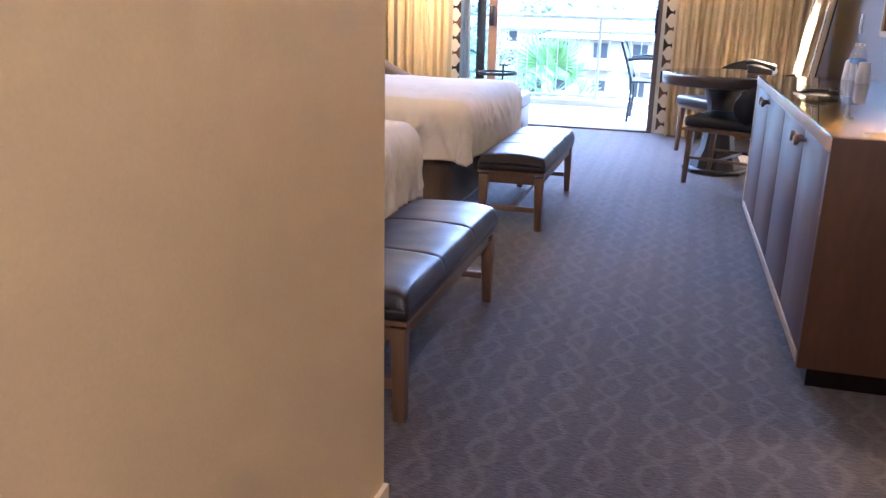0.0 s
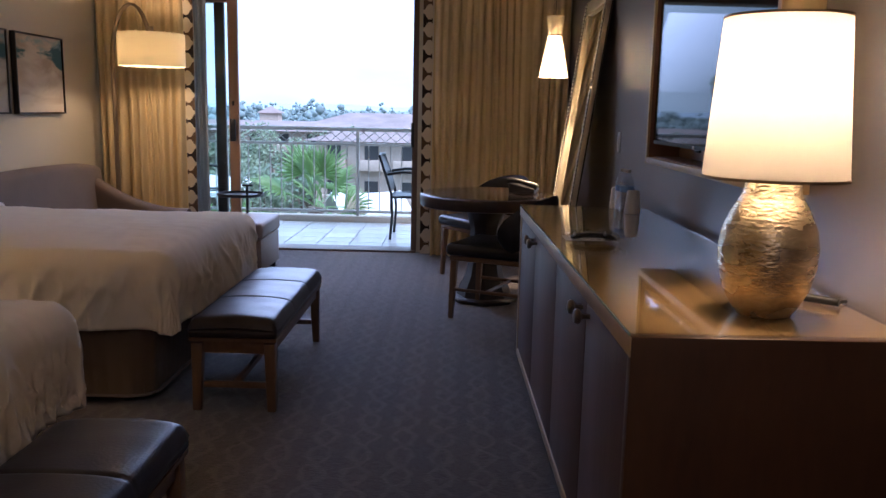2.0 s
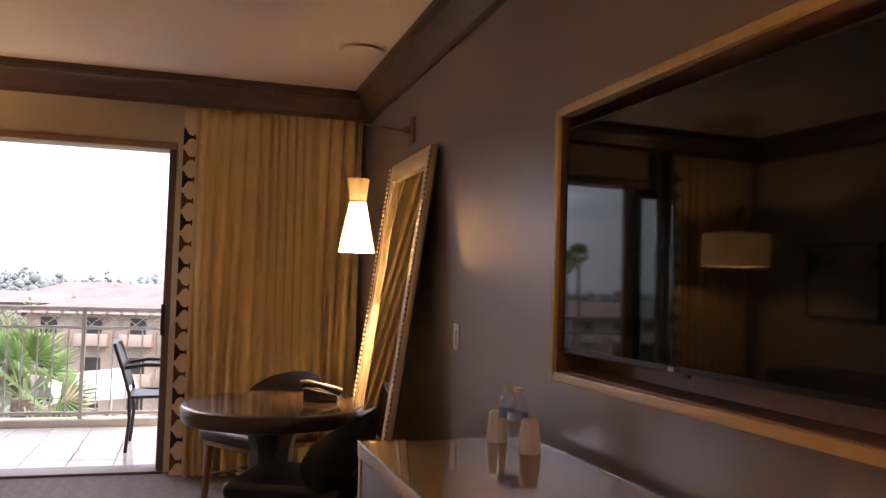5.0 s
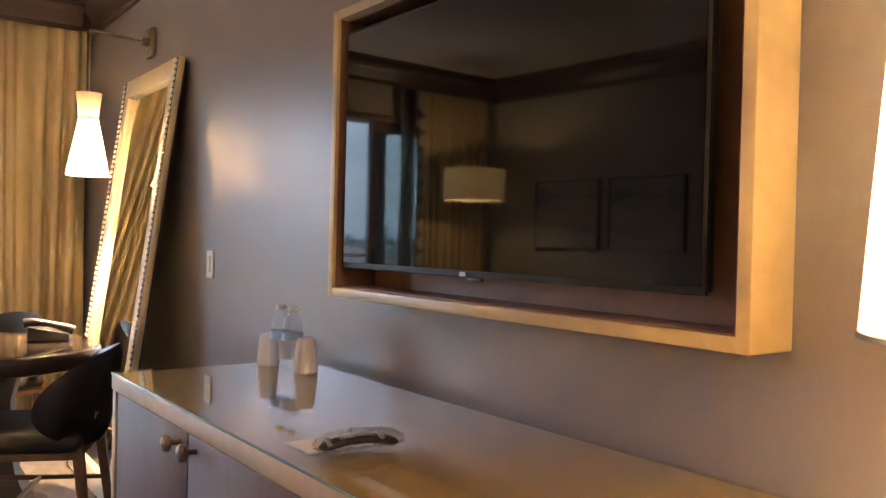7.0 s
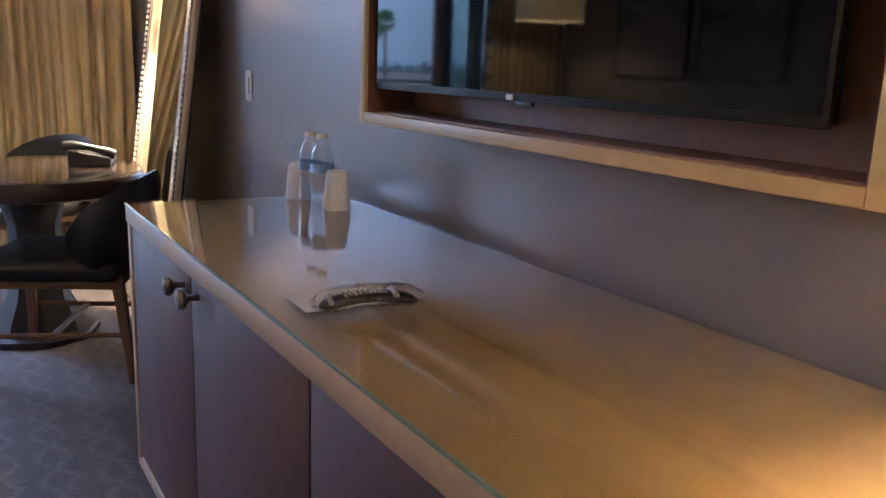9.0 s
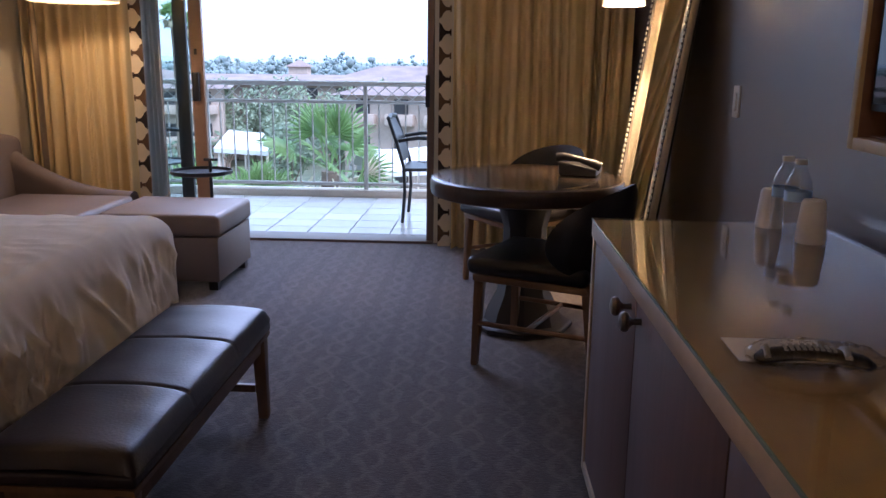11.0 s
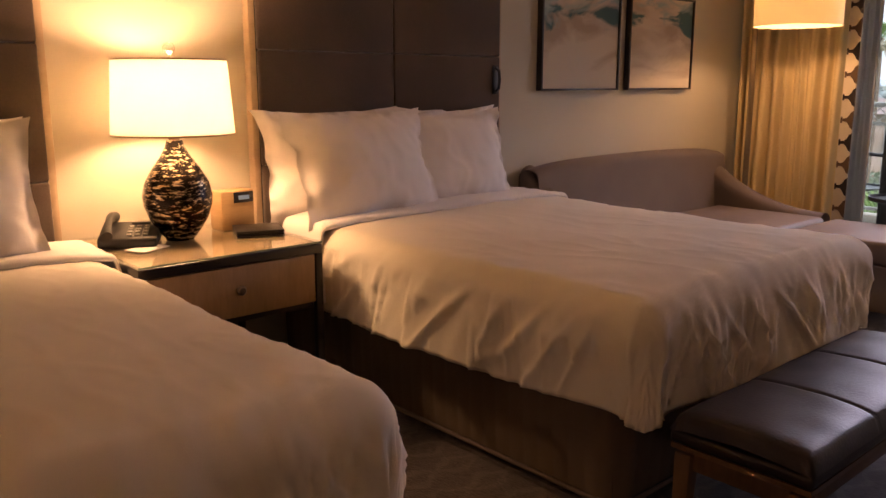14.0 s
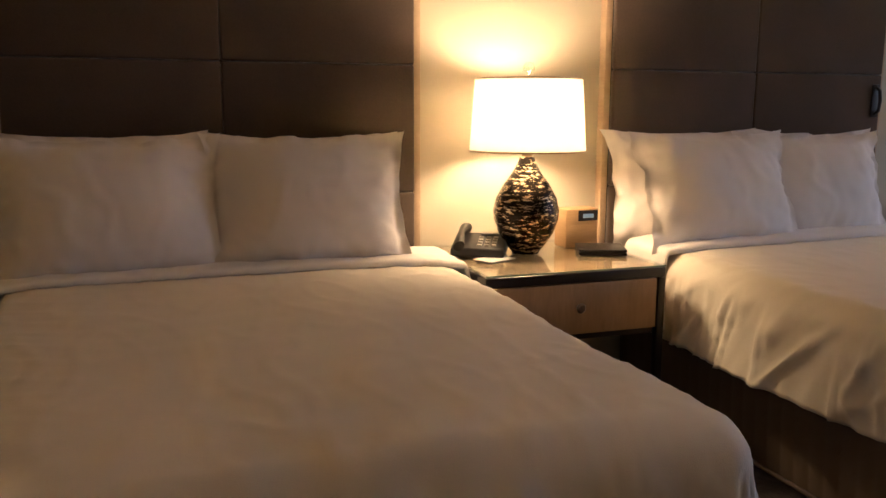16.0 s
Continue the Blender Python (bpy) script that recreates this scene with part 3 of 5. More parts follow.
def trim_band(cur, x, y, side, z_top, height0=0.02):
    """The leading edge: a flat band with dark bell shapes, each with a stem that points to the pleats."""
    part("edge_band", box(min(x, x + side * 0.085), max(x, x + side * 0.085), y - 0.004, y + 0.004, height0, z_top, 0.002), TRIM_CLOTH, cur, "patterned cream edge band")
    count = int((z_top - height0) / 0.148)
    outline = [(0.0, -0.062), (0.016, -0.05), (0.026, -0.03), (0.042, -0.012), (0.07, -0.009), (0.07, -0.02), (0.08, -0.02), (0.08, 0.02), (0.07, 0.02), (0.07, 0.009), (0.042, 0.012), (0.026, 0.03), (0.016, 0.05), (0.0, 0.062)]
    shared = {}
    for i in range(count):
        dark = i % 2
        if dark not in shared:
            bm = bmesh.new()
            front = [bm.verts.new((side * a, -0.006, b)) for a, b in outline]
            back = [bm.verts.new((side * a, 0.0, b)) for a, b in outline]
            bm.faces.new(front)
            bm.faces.new(list(reversed(back)))
            for k in range(len(outline)):
                q = (k + 1) % len(outline)
                bm.faces.new((front[k], back[k], back[q], front[q]))
            bmesh.ops.recalc_face_normals(bm, faces=bm.faces)
            ob = part("bell_motif", bm, MOTIF_DARK if dark else MOTIF_BROWN, cur)
            shared[dark] = ob
        else:
            ob = new("bell_motif", shared[dark].data)
            ob.parent = cur
        ob.location = (x, y - 0.0045, height0 + 0.09 + i * 0.148)


RC, _ = curtain("curtain", 0.80, 1.97, 9.86, "cream pleated floor-length curtain with a dark patterned edge", -1, seed=3, folds=15, depth=0.046)
trim_band(RC, -0.675, -0.05, 1, ZC - 0.21)
LC, _ = curtain("curtain", -2.13, -1.36, 9.86, "cream pleated floor-length curtain drawn to the wall", 1, seed=7, folds=11, depth=0.046)
trim_band(LC, 0.475, -0.05, -1, ZC - 0.21)
curtain("sheer_curtain", -1.35, -1.2, 9.96, "gathered white sheer curtain behind the drape", 1, SHEER, folds=3, depth=0.025, seed=5, group="sheers")


# ---- balcony and outdoors ----
slab = tagged(link_mesh("balcony_floor", box(-3.2, 3.2, 10.28, 12.2, -0.25, -0.012), GROUT), "pale tiled balcony floor", "floor", kind="structure")
kerb = tagged(link_mesh("balcony_kerb", box(-3.2, 3.2, 12.02, 12.2, -0.011, 0.062, 0.012), STUCCO), "low cream kerb under the balcony rail", "kerb", kind="structure")
wall("balcony_side_wall", "cream stucco wall at the balcony's end", STUCCO, (-3.4, -3.2, 10.27, 12.2, -0.25, ZC + 0.2))
wall("balcony_side_wall", "cream stucco wall at the balcony's end", STUCCO, (3.2, 3.4, 10.27, 12.2, -0.25, ZC + 0.2))
wall("balcony_soffit", "pale slab over the balcony", STUCCO, (-3.4, 3.4, 10.4, 12.3, 2.66, 2.9))
wall("lower_storeys", "cream stucco wall of the storeys below", STUCCO, (-3.4, 3.4, -0.6, 10.27, -10.2, -0.26))

railing = thing("balcony_railing", "pale painted metal balcony railing with a lattice band", "railing", (0, 12.1, 0.062), kind="structure")
part("top_rail", tube([(-3.19, 0, 0.998), (3.19, 0, 0.998)], 0.024, 12), RAIL_PAINT, railing)
part("mid_rail", tube([(-3.19, 0, 0.828), (3.19, 0, 0.828)], 0.016, 10), RAIL_PAINT, railing)
part("bottom_rail", tube([(-3.19, 0, 0.05), (3.19, 0, 0.05)], 0.018, 10), RAIL_PAINT, railing)
post_mesh = bal_mesh = cross_mesh = None
for i in range(-25, 26):
    x = -0.13 + i * 0.127
    if abs(x) > 3.15:
        continue
    if i % 12 == 0:
        if post_mesh is None:
            post_mesh = part("post", box(-0.018, 0.018, -0.018, 0.018, 0, 0.993, 0.004), RAIL_PAINT, railing)
            post_mesh.location.x = x
        else:
            o = new("post", post_mesh.data)
            o.parent, o.location = railing, (x, 0, 0)
    else:
        if bal_mesh is None:
            bal_mesh = part("baluster", box(-0.006, 0.006, -0.006, 0.006, 0.05, 0.828), RAIL_PAINT, railing)
            bal_mesh.location.x = x
        else:
            o = new("baluster", bal_mesh.data)
            o.parent, o.location = railing, (x, 0, 0)
    for flip in (1, -1):
        if cross_mesh is None:
            cross_mesh = part("lattice_bar", tube([(-0.09, 0, 0.838), (0.09, 0, 0.988)], 0.0045, 6), RAIL_PAINT, railing)
            o = cross_mesh
        else:
            o = new("lattice_bar", cross_mesh.data)
            o.parent = railing
        o.location, o.scale = (x, 0.008 * flip, 0), (flip, 1, 1)


def patio_chair(at, rz, group):
    ch = thing("patio_chair", "black metal patio armchair with a slim curved back", "chair", at, rz, group)
    # local: faces +x
    for s in (-1, 1):
        y = 0.25 * s
        part("back_post", tube([(0.03, y, 0), (0.05, y, 0.25), (0.04, y, 0.46), (-0.02, y, 0.66), (-0.08, y, 0.835)], 0.014, 8), PATIO_BLACK, ch)
        part("front_leg", tube([(0.5, y, 0), (0.48, y, 0.3), (0.48, y, 0.62)], 0.013, 8), PATIO_BLACK, ch)
        part("armrest", tube([(0.0, y, 0.66), (0.15, y, 0.685), (0.35, y, 0.68), (0.5, y, 0.63)], 0.016, 8), PATIO_BLACK, ch)
        part("side_rail", tube([(0.04, y, 0.43), (0.48, y, 0.44)], 0.013, 8), PATIO_BLACK, ch)
    part("seat", grid_mesh(lambda u, v: Vector((0.03 + 0.46 * u, -0.24 + 0.48 * v, 0.445 - 0.012 * math.sin(math.pi * u))), 8, 8, thick=0.012), PATIO_BLACK, ch)
    part("backrest", grid_mesh(lambda u, v: Vector((0.035 - 0.115 * u ** 1.4 - 0.015 * math.sin(math.pi * v), -0.24 + 0.48 * v, 0.48 + 0.345 * u)), 8, 8, thick=0.01), PATIO_BLACK, ch)
    part("top_rail", tube([(-0.08, -0.25, 0.835), (-0.09, 0, 0.848), (-0.08, 0.25, 0.835)], 0.016, 8), PATIO_BLACK, ch)
    return ch


patio_chair((0.33, 11.05, -0.006), 0, "patio chairs")
patio_chair((-1.95, 11.1, -0.006), -20, "patio chairs")


# ---- dresser and what is on it ----
DF, DY0, DY1, DT = 1.408, 4.205, 6.53, 0.852


def dresser():
    d = thing("dresser", "long low dresser with tan wood case and plum-brown doors", "dresser", (XR - 0.002, DY0, 0), 1.4)
    fx, dep, ln = DF - XR, XR - 0.004 - DF, DY1 - DY0
    part("top_panel", box(fx, -0.004, 0.033, ln, DT - 0.046, DT, 0.003), TAN_WOOD, d, "tan veneered top")
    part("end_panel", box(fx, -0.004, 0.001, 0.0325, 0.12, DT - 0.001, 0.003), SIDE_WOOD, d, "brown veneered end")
    part("end_panel", box(fx, -0.004, ln - 0.032, ln - 0.001, 0.12, DT - 0.047, 0.003), OAK_EDGE, d)
    part("bottom_panel", box(fx, -0.004, 0.033, ln - 0.033, 0.12, 0.153, 0.003), OAK_EDGE, d)
    part("back_panel", box(-0.02, -0.005, 0.033, ln - 0.033, 0.154, DT - 0.048), OAK_EDGE, d)
    part("front_edge", box(fx - 0.003, fx - 0.0002, 0.0, ln, DT - 0.044, DT - 0.002, 0.001), OAK_EDGE, d, "pale top edging")
    part("plinth", box(fx + 0.06, -0.01, 0.15, ln - 0.06, 0.0, 0.119), NS_FRAME, d, "dark recessed plinth")
    seams = [0.035, 4.738 - DY0, 5.309 - DY0, 5.927 - DY0, ln - 0.035]
    for i in range(4):
        a, b = seams[i] + 0.003, seams[i + 1] - 0.003
        leaf = part("cabinet_door", box(fx + 0.004, fx + 0.024, a, b, 0.157, DT - 0.050, 0.002), DARK_DOOR, d)
        ky = b - 0.05 if i % 2 == 0 else a + 0.05
        part("knob", lathe([(0.007, 0), (0.006, 0.016), (0.010, 0.022), (0.019, 0.027), (0.021, 0.034), (0.017, 0.041), (0.006, 0.044)], 18), NICKEL, leaf, "aged nickel knob").matrix_local = Matrix.Translation((fx + 0.004, ky, 0.772)) @ pose(0, 0, 0, 0, -90, 0)
    part("glass_top", box(fx - 0.002, -0.006, 0.002, ln - 0.002, DT + 0.0005, DT + 0.006), TOP_GLASS, d, "clear glass top sheet").visible_shadow = False
    part("glass_edge", box(fx - 0.0055, fx - 0.0025, 0.002, ln - 0.002, DT + 0.0005, DT + 0.006), GLASS_EDGE, d)
    return d


dresser()
TOP = DT + 0.0065


lamp = thing("table_lamp", "lit table lamp with a hammered silver gourd base and ivory shade", "lamp", (1.742, 4.40, TOP))
part("base", lathe([(0.0, 0), (0.058, 0), (0.062, 0.006), (0.073, 0.02), (0.093, 0.06), (0.104, 0.11), (0.107, 0.15), (0.101, 0.19), (0.085, 0.23), (0.069, 0.258), (0.061, 0.275), (0.059, 0.296), (0.0, 0.297)], 48), SILVER, lamp, "hammered silver base")
part("socket", lathe([(0.014, 0.297), (0.014, 0.37), (0.03, 0.385), (0.036, 0.44), (0.03, 0.46)], 18), BRASS, lamp)
part("shade", lathe([(0.153, 0.305), (0.129, 0.648), (0.126, 0.648), (0.150, 0.305), (0.153, 0.305)], 56, cap=False), SHADE_WHITE, lamp, "ivory drum shade")
part("rim", lathe([(0.1545, 0.303), (0.1545, 0.309), (0.149, 0.309), (0.149, 0.303), (0.1545, 0.303)], 56, cap=False), BRASS, lamp)
part("rim", lathe([(0.1305, 0.645), (0.1305, 0.650), (0.125, 0.650), (0.125, 0.645), (0.1305, 0.645)], 56, cap=False), BRASS, lamp)
bulb("dresser_bulb", (1.742, 4.40, TOP + 0.53), LAMP_POWER["dresser"], 0.068)
cord = thing("lamp_cord", "short black cord with an inline switch on the dresser", "cord", (1.9, 4.5, TOP))
part("cable", tube([(-0.05, 0.06, 0.004), (-0.01, 0.03, 0.004), (0.04, -0.01, 0.006), (0.085, 0.02, 0.004)], 0.004, 8), BLACK_PLASTIC, cord)
part("switch", tube([(-0.01, 0.03, 0.01), (0.05, -0.02, 0.01)], 0.010, 10), BLACK_PLASTIC, cord)


def bottle(at):
    b = thing("water_bottle", "small clear plastic water bottle with a blue label", "bottle", at, group="water bottles")
    part("bottle_body", lathe([(0.0, 0), (0.026, 0), (0.03, 0.006), (0.029, 0.03), (0.031, 0.04), (0.029, 0.05), (0.031, 0.06), (0.029, 0.07), (0.031, 0.08), (0.031, 0.12), (0.028, 0.14), (0.016, 0.165), (0.0125, 0.172), (0.0125, 0.178)], 28), PLASTIC_CLEAR, b)
    part("label", lathe([(0.0315, 0.09), (0.0315, 0.114), (0.0312, 0.114), (0.0312, 0.09), (0.0315, 0.09)], 28, cap=False), LABEL_BLUE, b, "blue paper label")
    part("cap", lathe([(0.0, 0.178), (0.0145, 0.178), (0.0145, 0.19), (0.0, 0.1905)], 20), WHITE_PLASTIC, b, "white screw cap")


bottle((1.80, 6.37, TOP))
bottle((1.808, 6.305, TOP))
for cx, cy, s in ((1.79, 6.436, 0.86), (1.825, 6.246, 0.88)):
    c = thing("plastic_cup", "upturned white cup in a paper wrap", "cup", (cx, cy, TOP), group="wrapped cups")
    part("cup", lathe([(0.039 * s, 0), (0.041 * s, 0.005), (0.036 * s, 0.06 * s), (0.031 * s, 0.108 * s), (0.026 * s, 0.116 * s), (0.0, 0.117 * s)], 26), CUP, c)

remote = thing("remote_control", "black remote control in a crinkled clear plastic sleeve", "remote", (1.515, 5.385, TOP), -8)

remote.scale = (0.86, 0.9, 0.9)


def remote_body(u, v):
    a = (v - 0.5) * 2 * math.pi
    x = -0.09 + 0.18 * u
    k = min(1, math.sin(math.pi * min(max(u, 0.01), 0.99)) * 4) ** 0.5
    return Vector((x, 0.022 * k * math.cos(a), 0.016 + 0.012 * math.sin(math.pi * u) + 0.010 * k * math.sin(a)))


part("remote_body", grid_mesh(remote_body, 30, 20), BLACK_PLASTIC, remote, sharp=180)
part("end_band", tube([(-0.074, -0.021, 0.024), (-0.074, 0, 0.033), (-0.074, 0.021, 0.024)], 0.005, 8), GREY_PLASTIC, remote, "grey end band")
part("end_band", tube([(0.045, -0.021, 0.03), (0.045, 0, 0.038), (0.045, 0.021, 0.03)], 0.006, 8), GREY_PLASTIC, remote, "grey end band")
rkey = None
for i in range(9):
    for j in (-0.010, 0.0, 0.010):
        if rkey is None:
            rkey = part("button", box(-0.003, 0.003, -0.0032, 0.0032, 0, 0.003, 0.001), GREY_PLASTIC, remote)
            o = rkey
        else:
            o = new("button", rkey.data)
            o.parent = remote
        u = 0.25 + 0.05 * i
        o.location = (-0.09 + 0.18 * u, j, 0.0245 + 0.012 * math.sin(math.pi * u))


def sleeve_at(u, v):
    a = (v - 0.5) * 2 * math.pi
    k = min(1, math.sin(math.pi * min(max(u, 0.015), 0.985)) * 2.2) ** 0.5
    x = -0.105 + 0.21 * u
    n = noise.noise(Vector((u * 24, math.cos(a) * 4.0, math.sin(a) * 4.0))) * 0.010
    return Vector((x, (0.029 * k + n) * math.cos(a), 0.022 + 0.008 * math.sin(math.pi * u) + (0.0185 * k + 0.6 * n) * math.sin(a)))


part("plastic_sleeve", grid_mesh(sleeve_at, 44, 30), SLEEVE, remote, "crinkled clear plastic sleeve", sharp=12)
card = thing("note_card", "white paper card under the remote control", "paper", (1.495, 5.465, TOP), 0)
part("sheet", box(-0.07, 0.07, -0.05, 0.05, 0.0, 0.0015), PAPER, card)

# ---- television in its frame ----
FY0, FY1, FZ0, FZ1, FX = 4.812, 6.165, 1.09, 1.903, 1.879
tvf = thing("tv_frame", "deep tan wooden box frame round the television", "frame", (XR, FY0, FZ0))
w_, h_ = FY1 - FY0, FZ1 - FZ0
part("frame_side", box(FX - XR, -0.003, 0, 0.026, 0, h_, 0.002), FRAME_WOOD, tvf)
part("frame_side", box(FX - XR, -0.003, w_ - 0.026, w_, 0, h_, 0.002), FRAME_WOOD, tvf)
part("frame_rail", box(FX - XR, -0.003, 0.0262, w_ - 0.0262, 0, 0.026, 0.002), FRAME_WOOD, tvf)
part("frame_rail", box(FX - XR, -0.003, 0.0262, w_ - 0.0262, h_ - 0.026, h_, 0.002), FRAME_WOOD, tvf)
for piece in tvf.children:
    for v in piece.data.vertices:
        if v.co.x < -0.05:
            v.co.x -= 0.03 * v.co.y / w_
part("lining", box(FX - XR + 0.004, -0.012, 0.0265, 0.0300, 0.0265, h_ - 0.0265), LINING, tvf, "red-brown inner face")
part("lining", box(FX - XR - 0.020, -0.012, w_ - 0.0300, w_ - 0.0265, 0.0265, h_ - 0.0265), LINING, tvf, "red-brown inner face")
part("lining", box(FX - XR + 0.004, -0.012, 0.0305, w_ - 0.0305, 0.0265, 0.0300), LINING, tvf, "red-brown inner face")
part("lining", box(FX - XR + 0.004, -0.012, 0.0305, w_ - 0.0305, h_ - 0.0300, h_ - 0.0265), LINING, tvf, "red-brown inner face")
part("back_board", box(-0.011, -0.003, 0.0265, w_ - 0.0265, 0.0265, h_ - 0.0265), LINING, tvf, "red-brown back board")
tv = thing("television", "large black flat television, switched off and reflective", "television", (XR + 0.0135, 4.928, 1.174), 2.2)
part("tv_body", box(-0.0865, -0.065, 0.004, 1.191, 0.004, 0.662, 0.006), BLACK_PLASTIC, tv)
part("bezel", box(-0.097, -0.087, 0, 1.195, 0, 0.666, 0.003), BLACK_PLASTIC, tv)
part("screen", box(-0.0995, -0.0975, 0.009, 1.186, 0.016, 0.657), SCREEN, tv, "glossy black screen")
part("logo", box(-0.1015, -0.0997, 0.64, 0.66, 0.002, 0.012), WHITE_PLASTIC, tv, "small pale maker's mark")
part("sensor", box(-0.1, -0.09, 0.585, 0.635, -0.008, 0.001, 0.002), BLACK_PLASTIC, tv)
part("wall_bracket", box(-0.0645, -0.002, 0.4, 0.8, 0.2, 0.5), BLACK_PLASTIC, tv)

# ---- pendant wall lamp ----
pl = thing("wall_lamp", "lit wall lamp with an hourglass shade hung from a slim arm", "lamp", (XR + 0.0, 8.48, 2.255))
part("wall_plate", box(-0.022, -0.001, -0.055, 0.055, -0.075, 0.075, 0.003), BRASS, pl)
part("block", box(-0.06, -0.0225, -0.02, 0.02, -0.02, 0.02, 0.003), BRASS, pl)
part("arm", tube([(-0.06, 0, 0), (-0.315, 0, 0.02)], 0.007, 8), BRASS, pl)
part("cord", tube([(-0.31, 0, 0.018), (-0.31, 0.0, -0.3)], 0.003, 6), BRASS, pl)
part("collar", lathe([(0.062, -0.30), (0.046, -0.425), (0.043, -0.425), (0.059, -0.30), (0.062, -0.30)], 40, at=(-0.31, 0, 0), cap=False), SHADE_TOP, pl, "pale fabric collar")
part("ring", lathe([(0.049, -0.432), (0.049, -0.424), (0.043, -0.424), (0.043, -0.432), (0.049, -0.432)], 40, at=(-0.31, 0, 0), cap=False), BRASS, pl)
# unseen disc, added to spread the bulb's light softly up to collar and ceiling
part("top_plate", lathe([(0.0, -0.428), (0.0425, -0.428), (0.0425, -0.431), (0.0, -0.431)], 30, at=(-0.31, 0, 0)), DIFFUSER, pl, "added unseen white disc that softens the upward light")
part("shade", lathe([(0.104, -0.715), (0.047, -0.432), (0.044, -0.432), (0.101, -0.715), (0.104, -0.715)], 44, at=(-0.31, 0, 0), cap=False), SHADE_PENDANT, pl, "glowing conical shade")
bulb("pendant_bulb", (1.69, 8.48, 2.255 - 0.495), LAMP_POWER["pendant"], 0.035)

# ---- leaning mirror ----
MY0, MY1, MLEN = 7.88, 8.80, 2.10
mir = thing("floor_mirror", "tall mirror in a champagne notched frame leaning on the wall", "mirror", (1.70, MY0, 0.0))
lean = Matrix.Rotation(math.asin(0.27 / MLEN), 4, "Y")


def leant(ob):
    ob.matrix_local = lean
    return ob


mw = MY1 - MY0
leant(part("frame_side", box(-0.02, 0.012, 0, 0.10, 0.005, MLEN, 0.004), MIRROR_FRAME, mir))
leant(part("frame_side", box(-0.02, 0.012, mw - 0.10, mw, 0.005, MLEN, 0.004), MIRROR_FRAME, mir))
leant(part("frame_rail", box(-0.02, 0.012, 0.1005, mw - 0.1005, MLEN - 0.10, MLEN, 0.004), MIRROR_FRAME, mir))
leant(part("frame_rail", box(-0.02, 0.012, 0.1005, mw - 0.1005, 0.005, 0.105, 0.004), MIRROR_FRAME, mir))
leant(part("mirror_glass", box(0.002, 0.010, 0.1005, mw - 0.1005, 0.106, MLEN - 0.1005), MIRROR, mir))
leant(part("backing", box(0.0125, 0.022, 0.01, mw - 0.01, 0.02, MLEN - 0.02), NS_FRAME, mir, "dark backing board"))
for yy in (0.016, mw - 0.016):
    leant(part("notch_groove", box(-0.022, -0.0203, yy - 0.016, yy + 0.016, 0.01, MLEN - 0.006), BRONZE_BASE, mir, "dark groove behind the notches"))
notch = None
for i in range(74):
    for yy in (0.016, mw - 0.016):
        z = 0.03 + i * 0.028
        if notch is None:
            notch = part("notch", box(-0.030, -0.0225, -0.016, 0.016, -0.0085, 0.0085, 0.002), NOTCH, mir)
            o = notch
        else:
            o = new("notch", notch.data)
            o.parent = mir
        o.matrix_local = lean @ Matrix.Translation((0, yy, z))

# ---- round table ----
tab = thing("round_table", "round dark walnut table with a glass top and pedestal", "table", (1.238, 8.20, 0))
part("tabletop", lathe([(0.0, 0.655), (0.435, 0.655), (0.452, 0.662), (0.458, 0.68), (0.458, 0.722), (0.452, 0.733), (0.44, 0.737), (0.0, 0.738)], 64), TABLE_WOOD, tab)
part("glass_top", lathe([(0.0, 0.739), (0.45, 0.739), (0.453, 0.742), (0.45, 0.745), (0.0, 0.745)], 64), TOP_GLASS, tab, "clear glass top").visible_shadow = False
part("pedestal", lathe([(0.19, 0.035), (0.175, 0.09), (0.13, 0.18), (0.105, 0.3), (0.105, 0.5), (0.13, 0.6), (0.17, 0.654)], 8), BRONZE_BASE, tab)
part("base_plate", lathe([(0.235, 0.0), (0.245, 0.008), (0.245, 0.026), (0.235, 0.034), (0.0, 0.036)], 8), BRONZE_BASE, tab)


def desk_phone(name, at, rz, label, cordless=False):
    ph = thing(name, label, "telephone", at, rz)
    bm = box(-0.1, 0.1, -0.09, 0.09, 0, 0.034, 0.008)
    for v in bm.verts:
        if v.co.z > 0.02:
            v.co.z += 0.035 * (v.co.y + 0.09) / 0.18
    part("phone_body", bm, BLACK_PLASTIC, ph)
    part("handset", tube([(-0.065, -0.105, 0.044), (-0.068, -0.075, 0.058), (-0.07, 0.0, 0.078), (-0.068, 0.07, 0.087), (-0.065, 0.105, 0.08)], [0.024, 0.022, 0.015, 0.022, 0.025], 12, flat=0.8), BLACK_PLASTIC, ph)
    key = None
    for r in range(4):
        for c in range(3):
            if key is None:
                key = part("key", box(-0.009, 0.009, -0.007, 0.007, 0, 0.006, 0.002), GREY_PLASTIC, ph)
                o = key
            else:
                o = new("key", key.data)
                o.parent = ph
            y = -0.06 + r * 0.028
            o.matrix_local = Matrix.Translation((0.005 + c * 0.027, y, 0.034 + 0.035 * (y + 0.09) / 0.18)) @ pose(0, 0, 0, 11, 0, 0)
    part("display", box(0.0, 0.07, 0.055, 0.078, 0.064, 0.070, 0.002), GREY_PLASTIC, ph)
    return ph


desk_phone("telephone", (1.50, 8.30, 0.7455), 75, "black desk telephone on the round table")


